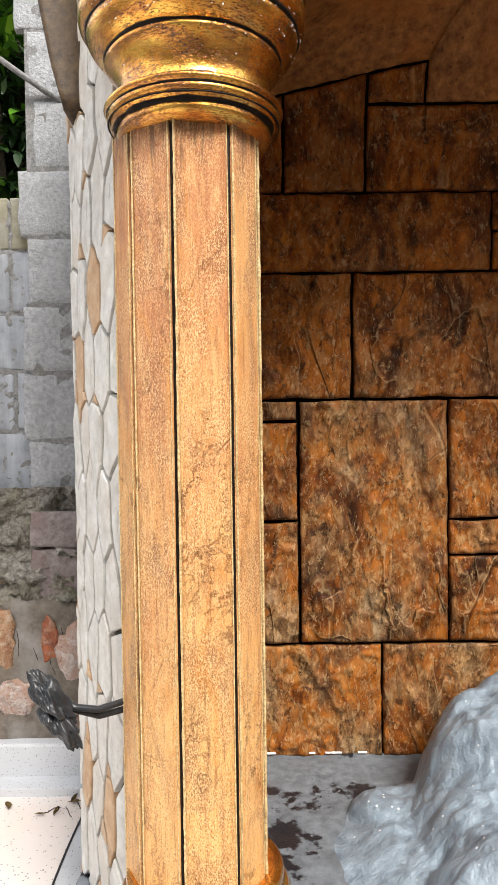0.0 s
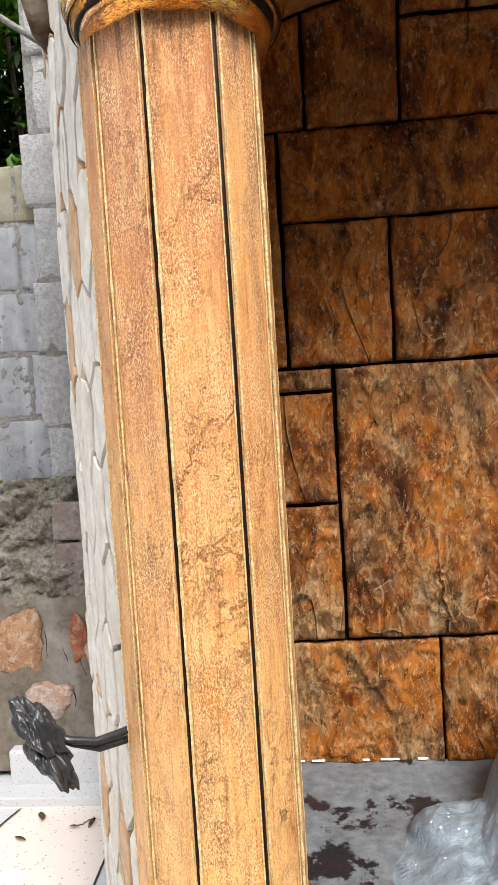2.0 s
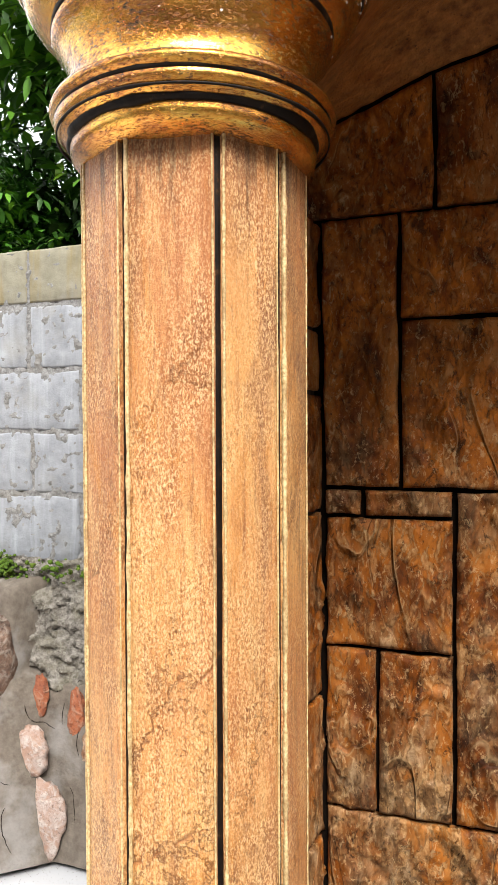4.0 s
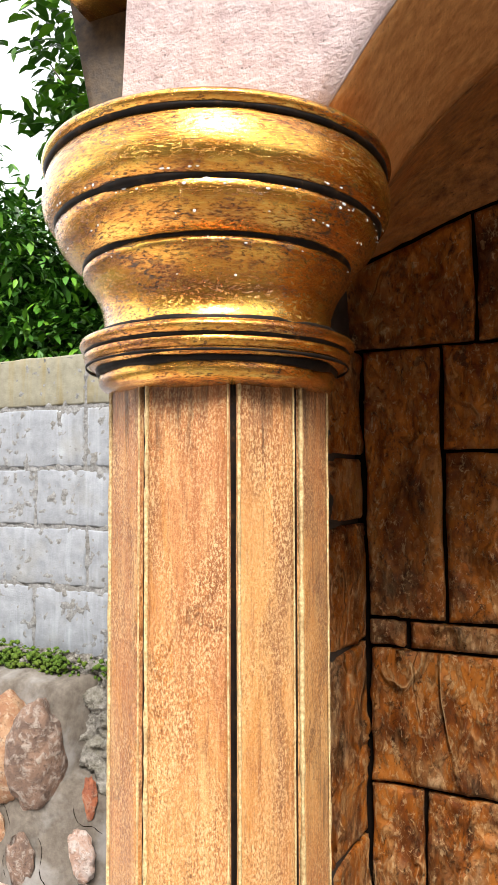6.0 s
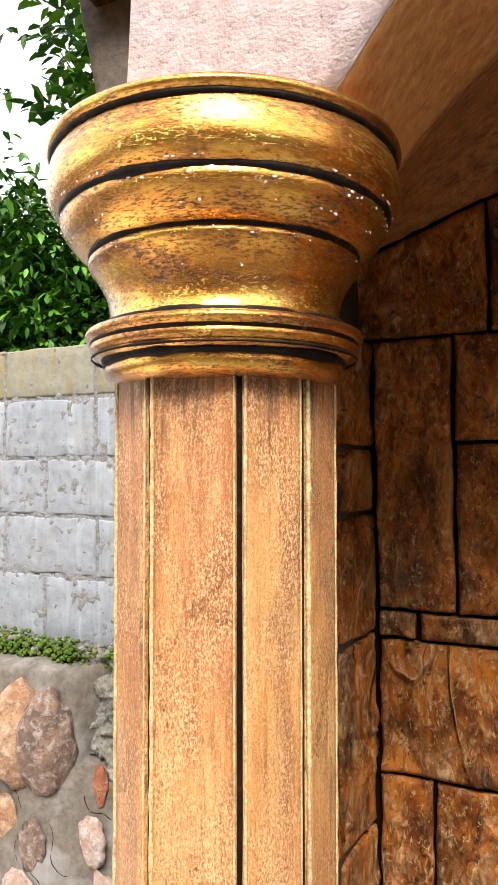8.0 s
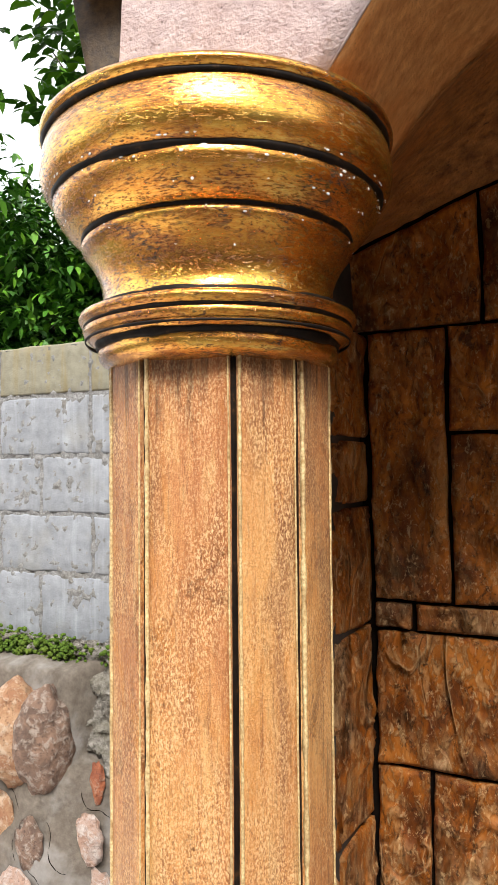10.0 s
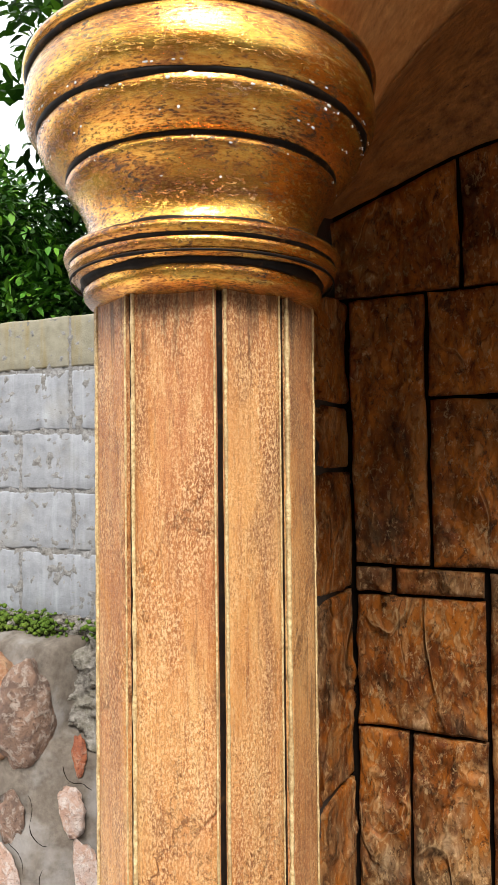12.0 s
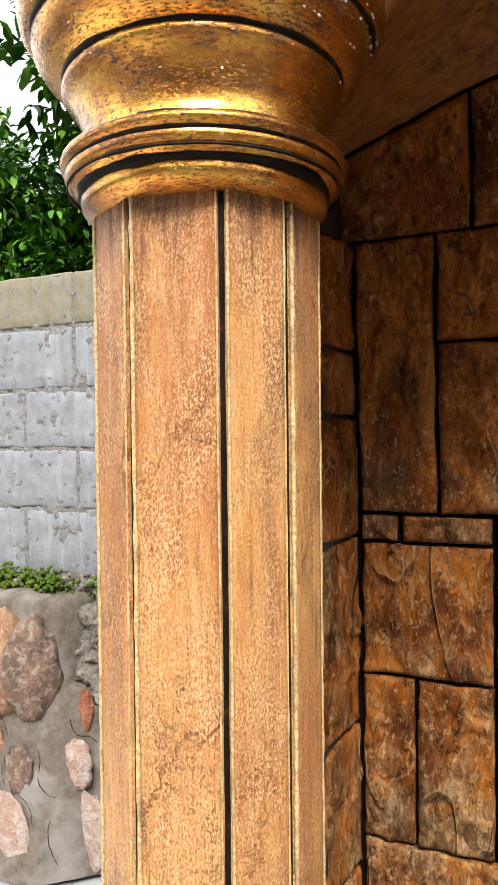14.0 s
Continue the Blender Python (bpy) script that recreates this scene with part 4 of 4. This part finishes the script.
for x, z, w, h, lean, mat in NEAR:
    rubble_stone(x, z, w * 1.15, h * 1.15 if h < 0.25 else h, rnd.uniform(0, 50), mat=mat, tilt=lean, deep=0.085 if h > 0.25 else 0.012)
    if h < 0.25:      # broken lines scored in the mortar round the stone
        for begin, sweep in ((rnd.uniform(-0.5, 0.5), rnd.uniform(0.7, 1.3)), (rnd.uniform(2.6, 3.4), rnd.uniform(0.7, 1.3))):
            path = []
            for f in np.linspace(0, 1, 12):
                a = begin + sweep * f
                k = 1.10 + 0.12 * fbm((math.cos(a), math.sin(a), x), 1.2, z, 3)
                px, pz = x + (w / 2 + 0.018) * k * math.cos(a), z + (h / 2 + 0.010) * k * math.sin(a)
                path.append((px, rubble_y(px, pz) + 0.0006, pz))
            part("scored_line", tube(path, [0.0003 + 0.0012 * math.sin(math.pi * f) ** 0.5 for f in np.linspace(0, 1, 12)], 5), JOINT, wall_base)
placed = [(x, z, w, h) for x, z, w, h, lean, mat in NEAR]
tries = 0
while len(placed) < 110 and tries < 9000:
    tries += 1
    x = rnd.choice((rnd.uniform(-3.0, -1.42), rnd.uniform(-0.55, -0.3)))
    z, w, h = rnd.uniform(0.09, 0.50), rnd.uniform(0.05, 0.14), rnd.uniform(0.08, 0.19)
    if all(abs(x - a) > (w + c) * 0.62 or abs(z - b) > (h + d) * 0.60 for a, b, c, d in placed):
        placed.append((x, z, w, h))
        rubble_stone(x, z, w, h, rnd.uniform(0, 50), mat=rnd.choice((RUBBLE, PALE_RUBBLE, RUST)), tilt=rnd.uniform(-0.3, 0.3), deep=0.012)

# moss on the ledge
bm = bmesh.new()
for k in range(2600):
    x = rnd.uniform(-1.75, -0.95) if k % 4 else rnd.uniform(-1.22, -0.85)
    if x > -1.19 and rnd.random() < 0.93:
        continue
    r = rnd.uniform(0.003, 0.009)
    m = Matrix.Translation((x, WY - 0.085 + rnd.uniform(-0.03, 0.03), 0.862 + rnd.gauss(0, 0.017))) @ Matrix.Diagonal((r * rnd.uniform(0.7, 1.6), r, r, 1))
    bmesh.ops.create_icosphere(bm, subdivisions=1, radius=1.0, matrix=m)
for v in bm.verts:
    v.co += Vector((0, -1, 0.6)) * 0.007 * fbm(v.co, 60, 3, 3)
tagged(part("moss", bm, MOSS, kind="stuff"), "green moss along the ledge of the wall", "moss")

# granite ledge along the foot of the wall
bm = soft_box((-4.4, 2.005, -0.03), (0.2, 2.22, 0.026), 0.004)
part("trim_ledge", bm, GRANITE, label="white speckled cement ledge at the wall foot", kind="structure", smooth=False)


bm = soft_box((-0.85, 2.075, 0.0), (0.1, 2.2, 0.125), 0.008)
part("trim_step", bm, GRANITE, label="raised white speckled step on the ledge", kind="structure", smooth=False)


# ---- trees behind the wall ----
def leaf(bm, p, d, up, long, wide, bend=0.25):
    side = d.cross(up)
    if side.length < 1e-4:
        side = d.orthogonal()
    side.normalize()
    nrm = side.cross(d).normalized()
    mid, prev = [], None
    lefts, rights = [], []
    for f, w in ((0.0, 0.04), (0.35, 0.95), (0.72, 0.7), (1.0, 0.02)):
        c = p + d * long * f - Vector((0, 0, 1)) * bend * long * f * f
        lefts.append(bm.verts.new(c - side * wide * 0.5 * w + nrm * 0.12 * wide * w))
        mid.append(bm.verts.new(c))
        rights.append(bm.verts.new(c + side * wide * 0.5 * w + nrm * 0.12 * wide * w))
    for i in range(3):
        bm.faces.new((lefts[i], mid[i], mid[i + 1], lefts[i + 1]))
        bm.faces.new((mid[i], rights[i], rights[i + 1], mid[i + 1]))


def tree(name, foot, limbs, spread, count, long, mat, label, seed, category="tree"):
    """trunk, limbs given as end points, and a crown of single leaves round the limbs"""
    rnd = random.Random(seed)
    t = thing(name, label, category)
    foot = Vector(foot)
    fork = foot + Vector((0, 0, max(0.4, min(Vector(l).z for l in limbs) * 0.55)))
    part("trunk", tube([foot, foot.lerp(fork, 0.5) + Vector((0.03, 0.02, 0)), fork], [0.07, 0.06, 0.05], 10), BARK, t)
    crown = bmesh.new()
    for l in limbs:
        l = Vector(l)
        path = [fork]
        for f in (0.3, 0.6, 0.85, 1.0):
            path.append(fork.lerp(l, f) + Vector((rnd.uniform(-1, 1), rnd.uniform(-1, 1), rnd.uniform(-0.3, 1))) * 0.08 * (1 - f))
        part("limb", tube(path, [0.035, 0.025, 0.018, 0.010, 0.004], 7), BARK, t)
        for k in range(count):
            f = 1.08 - abs(rnd.gauss(0, 0.22))
            c = fork.lerp(l, f) + Vector((rnd.gauss(0, 1), rnd.gauss(0, 1), rnd.gauss(0, 0.9))) * spread
            tw = Vector((rnd.uniform(-1, 1), rnd.uniform(-1, 1), rnd.uniform(-0.6, 0.5))).normalized()
            for m in range(5):
                d = (tw + Vector((rnd.uniform(-1, 1), rnd.uniform(-1, 1), rnd.uniform(-0.8, 0.3))) * 0.9).normalized()
                s = long * rnd.uniform(0.6, 1.15)
                leaf(crown, c + tw * long * 0.35 * m, d, Vector((rnd.uniform(-0.3, 0.3), rnd.uniform(-0.3, 0.3), 1)), s, s * 0.5)
    part("crown", crown, mat, t, kind="stuff")
    return t


tree_limbs = [(-2.55, 3.9, 3.75), (-2.35, 3.9, 3.45), (-2.3, 3.8, 4.2), (-2.0, 3.9, 3.7), (-1.75, 3.8, 3.3), (-1.7, 4.0, 4.1), (-1.4, 3.8, 3.6), (-1.3, 4.0, 4.4), (-2.6, 4.1, 4.6), (-2.75, 3.9, 4.15)]
tree("tree", (-1.6, 4.8, -0.03), tree_limbs, 0.17, 55, 0.13, LEAF, "leafy tree with broad green leaves behind the wall", 3)
hedge_limbs = [(-4.6 + 1.8 * ((k * 5) % 17) / 16, 4.0 + 0.4 * (k % 4), 2.0 + 0.23 * ((k * 7) % 6)) for k in range(40)]
tree("bush", (-2.4, 5.2, -0.03), hedge_limbs, 0.30, 250, 0.09, LEAF2, "dense dark green bush rising above the wall", 9, "bush")

left_limbs = [(-4.7 + 1.9 * ((k * 5) % 16) / 15, 4.5 + 0.35 * (k % 3), 2.0 + 0.24 * ((k * 7) % 5)) for k in range(16)]
tree("bush", (-3.7, 5.2, -0.03), left_limbs, 0.28, 260, 0.09, LEAF2, "tall dense green bush behind the wall", 15, "bush")
# this crown takes the leaf colour darkened for shade
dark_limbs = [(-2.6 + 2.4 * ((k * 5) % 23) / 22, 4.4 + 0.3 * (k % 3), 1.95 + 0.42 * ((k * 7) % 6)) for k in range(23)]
tree("tree", (-1.3, 5.6, -0.03), dark_limbs, 0.34, 260, 0.10, LEAF3, "dense leafy tree behind the ragged block wall, shade in its leaf colour", 17)

# ---- small things ----
arc = [(-0.484 + 0.11 * (y - 1.74) ** 2, y) for y in np.linspace(0.2, 1.98, 40)]
bm = loft([[(x, y, 0.0045), (-0.30, y, 0.0045)] for x, y in arc])
part("floor_border", bm, GRANITE, terrace, "grey speckled border inside a curved line", smooth=False)
bm = loft([[(x - 0.004, y, 0.006), (x + 0.002, y, 0.006)] for x, y in arc])
part("floor_line", bm, PLASTIC, terrace, "thin dark dividing line", smooth=False)


arc = [(-0.83 + 0.9 * (1.77 - y) ** 2, y) for y in np.linspace(1.2, 1.99, 30)]
part("floor_border", loft([[(x - 0.4, y, 0.0045), (x, y, 0.0045)] for x, y in arc]), GRANITE, terrace, "grey speckled border inside a curved line", smooth=False)
part("floor_line", loft([[(x - 0.002, y, 0.006), (x + 0.003, y, 0.006)] for x, y in arc]), PLASTIC, terrace, "thin dark dividing line", smooth=False)


def splash(points, label):
    """a flat drip of dried white paint along points (x, y, half width)"""
    rnd = random.Random(len(points))
    rows = []
    for x, y, w in points:
        z = 0.1885 + 0.008 * fbm((x, y, 0), 7, 3)
        w *= 0.5
        rows.append([(x - w, y + rnd.uniform(-0.003, 0.003), z - 0.002), (x - w * 0.5, y, z + 0.0015), (x + w * 0.5, y, z + 0.0015), (x + w, y + rnd.uniform(-0.003, 0.003), z - 0.002)])
    return tagged(part("paint_splash", loft(rows), WHITE), label, "paint")


splash([(-0.075, 1.83, 0.002), (-0.07, 1.815, 0.014), (-0.064, 1.80, 0.012), (-0.055, 1.785, 0.004), (-0.046, 1.765, 0.003), (-0.042, 1.745, 0.005), (-0.045, 1.73, 0.016), (-0.038, 1.71, 0.02), (-0.03, 1.69, 0.012), (-0.026, 1.68, 0.003)], "dried white paint drip on the cement floor")
for x0, x1 in ((-0.012, 0.012), (0.03, 0.062), (0.155, 0.172), (0.20, 0.245), (0.29, 0.315)):
    rows = []
    for f in np.linspace(0, 1, 9):
        x = x0 + (x1 - x0) * f
        w = 0.0019 * math.sin(math.pi * min(max(f, 0.04), 0.96)) * max(0.15, 0.7 + 1.1 * fbm((x, 0, 0), 70, 2, 3))
        rows.append([(x, 1.866 - w, 0.187), (x, 1.866, 0.1885), (x, 1.869 + w, 0.190)])
    tagged(part("paint_splash", loft(rows), WHITE), "streak of dried white paint at the wall foot", "paint")

pipe = thing("pipe", "short grey metal pipe sticking out of the block wall", "pipe")
part("tube", tube([(-0.79, 2.17, 2.27), (-0.70, 2.21, 2.215), (-0.58, 2.27, 2.145)], 0.009, 12), MORTAR, pipe)

DRY = plaster("dry_leaf", (0.10, 0.055, 0.02), (0.26, 0.17, 0.06), (0.30, 0.25, 0.06), 8.0, 0.8)
rnd = random.Random(31)
for x, y, z in ((-0.74, 2.20, 0.600), (-0.79, 2.19, 0.598), (-0.53, 1.955, 0.005), (-0.56, 1.94, 0.005), (-0.50, 1.965, 0.005), (-0.62, 1.90, 0.005), (-0.75, 1.86, 0.005), (-0.70, 1.93, 0.005)):
    bm = bmesh.new()
    a = rnd.uniform(0, 6.28)
    leaf(bm, Vector((x, y, z + 0.004)), Vector((math.cos(a), math.sin(a), 0.12)), Vector((0.2, 0.1, 1)), rnd.uniform(0.03, 0.06), rnd.uniform(0.012, 0.022), 0.1)
    bmesh.ops.solidify(bm, geom=list(bm.faces), thickness=0.0008)
    tagged(part("dead_leaf", bm, DRY), "curled dry brown leaf on the cement", "leaf", "dead leaves on the terrace")
for k in range(5):
    x, y, a = rnd.uniform(-0.58, -0.47), rnd.uniform(1.93, 1.975), rnd.uniform(0, 6.28)
    pts = [(x + 0.018 * f * math.cos(a), y + 0.018 * f * math.sin(a), 0.004 + 0.004 * math.sin(f * 2)) for f in (0, 1, 2, 3)]
    tagged(part("twig", tube(pts, 0.0013, 5), BARK), "thin dry twig lying on the terrace floor", "twig", "twigs on the terrace")
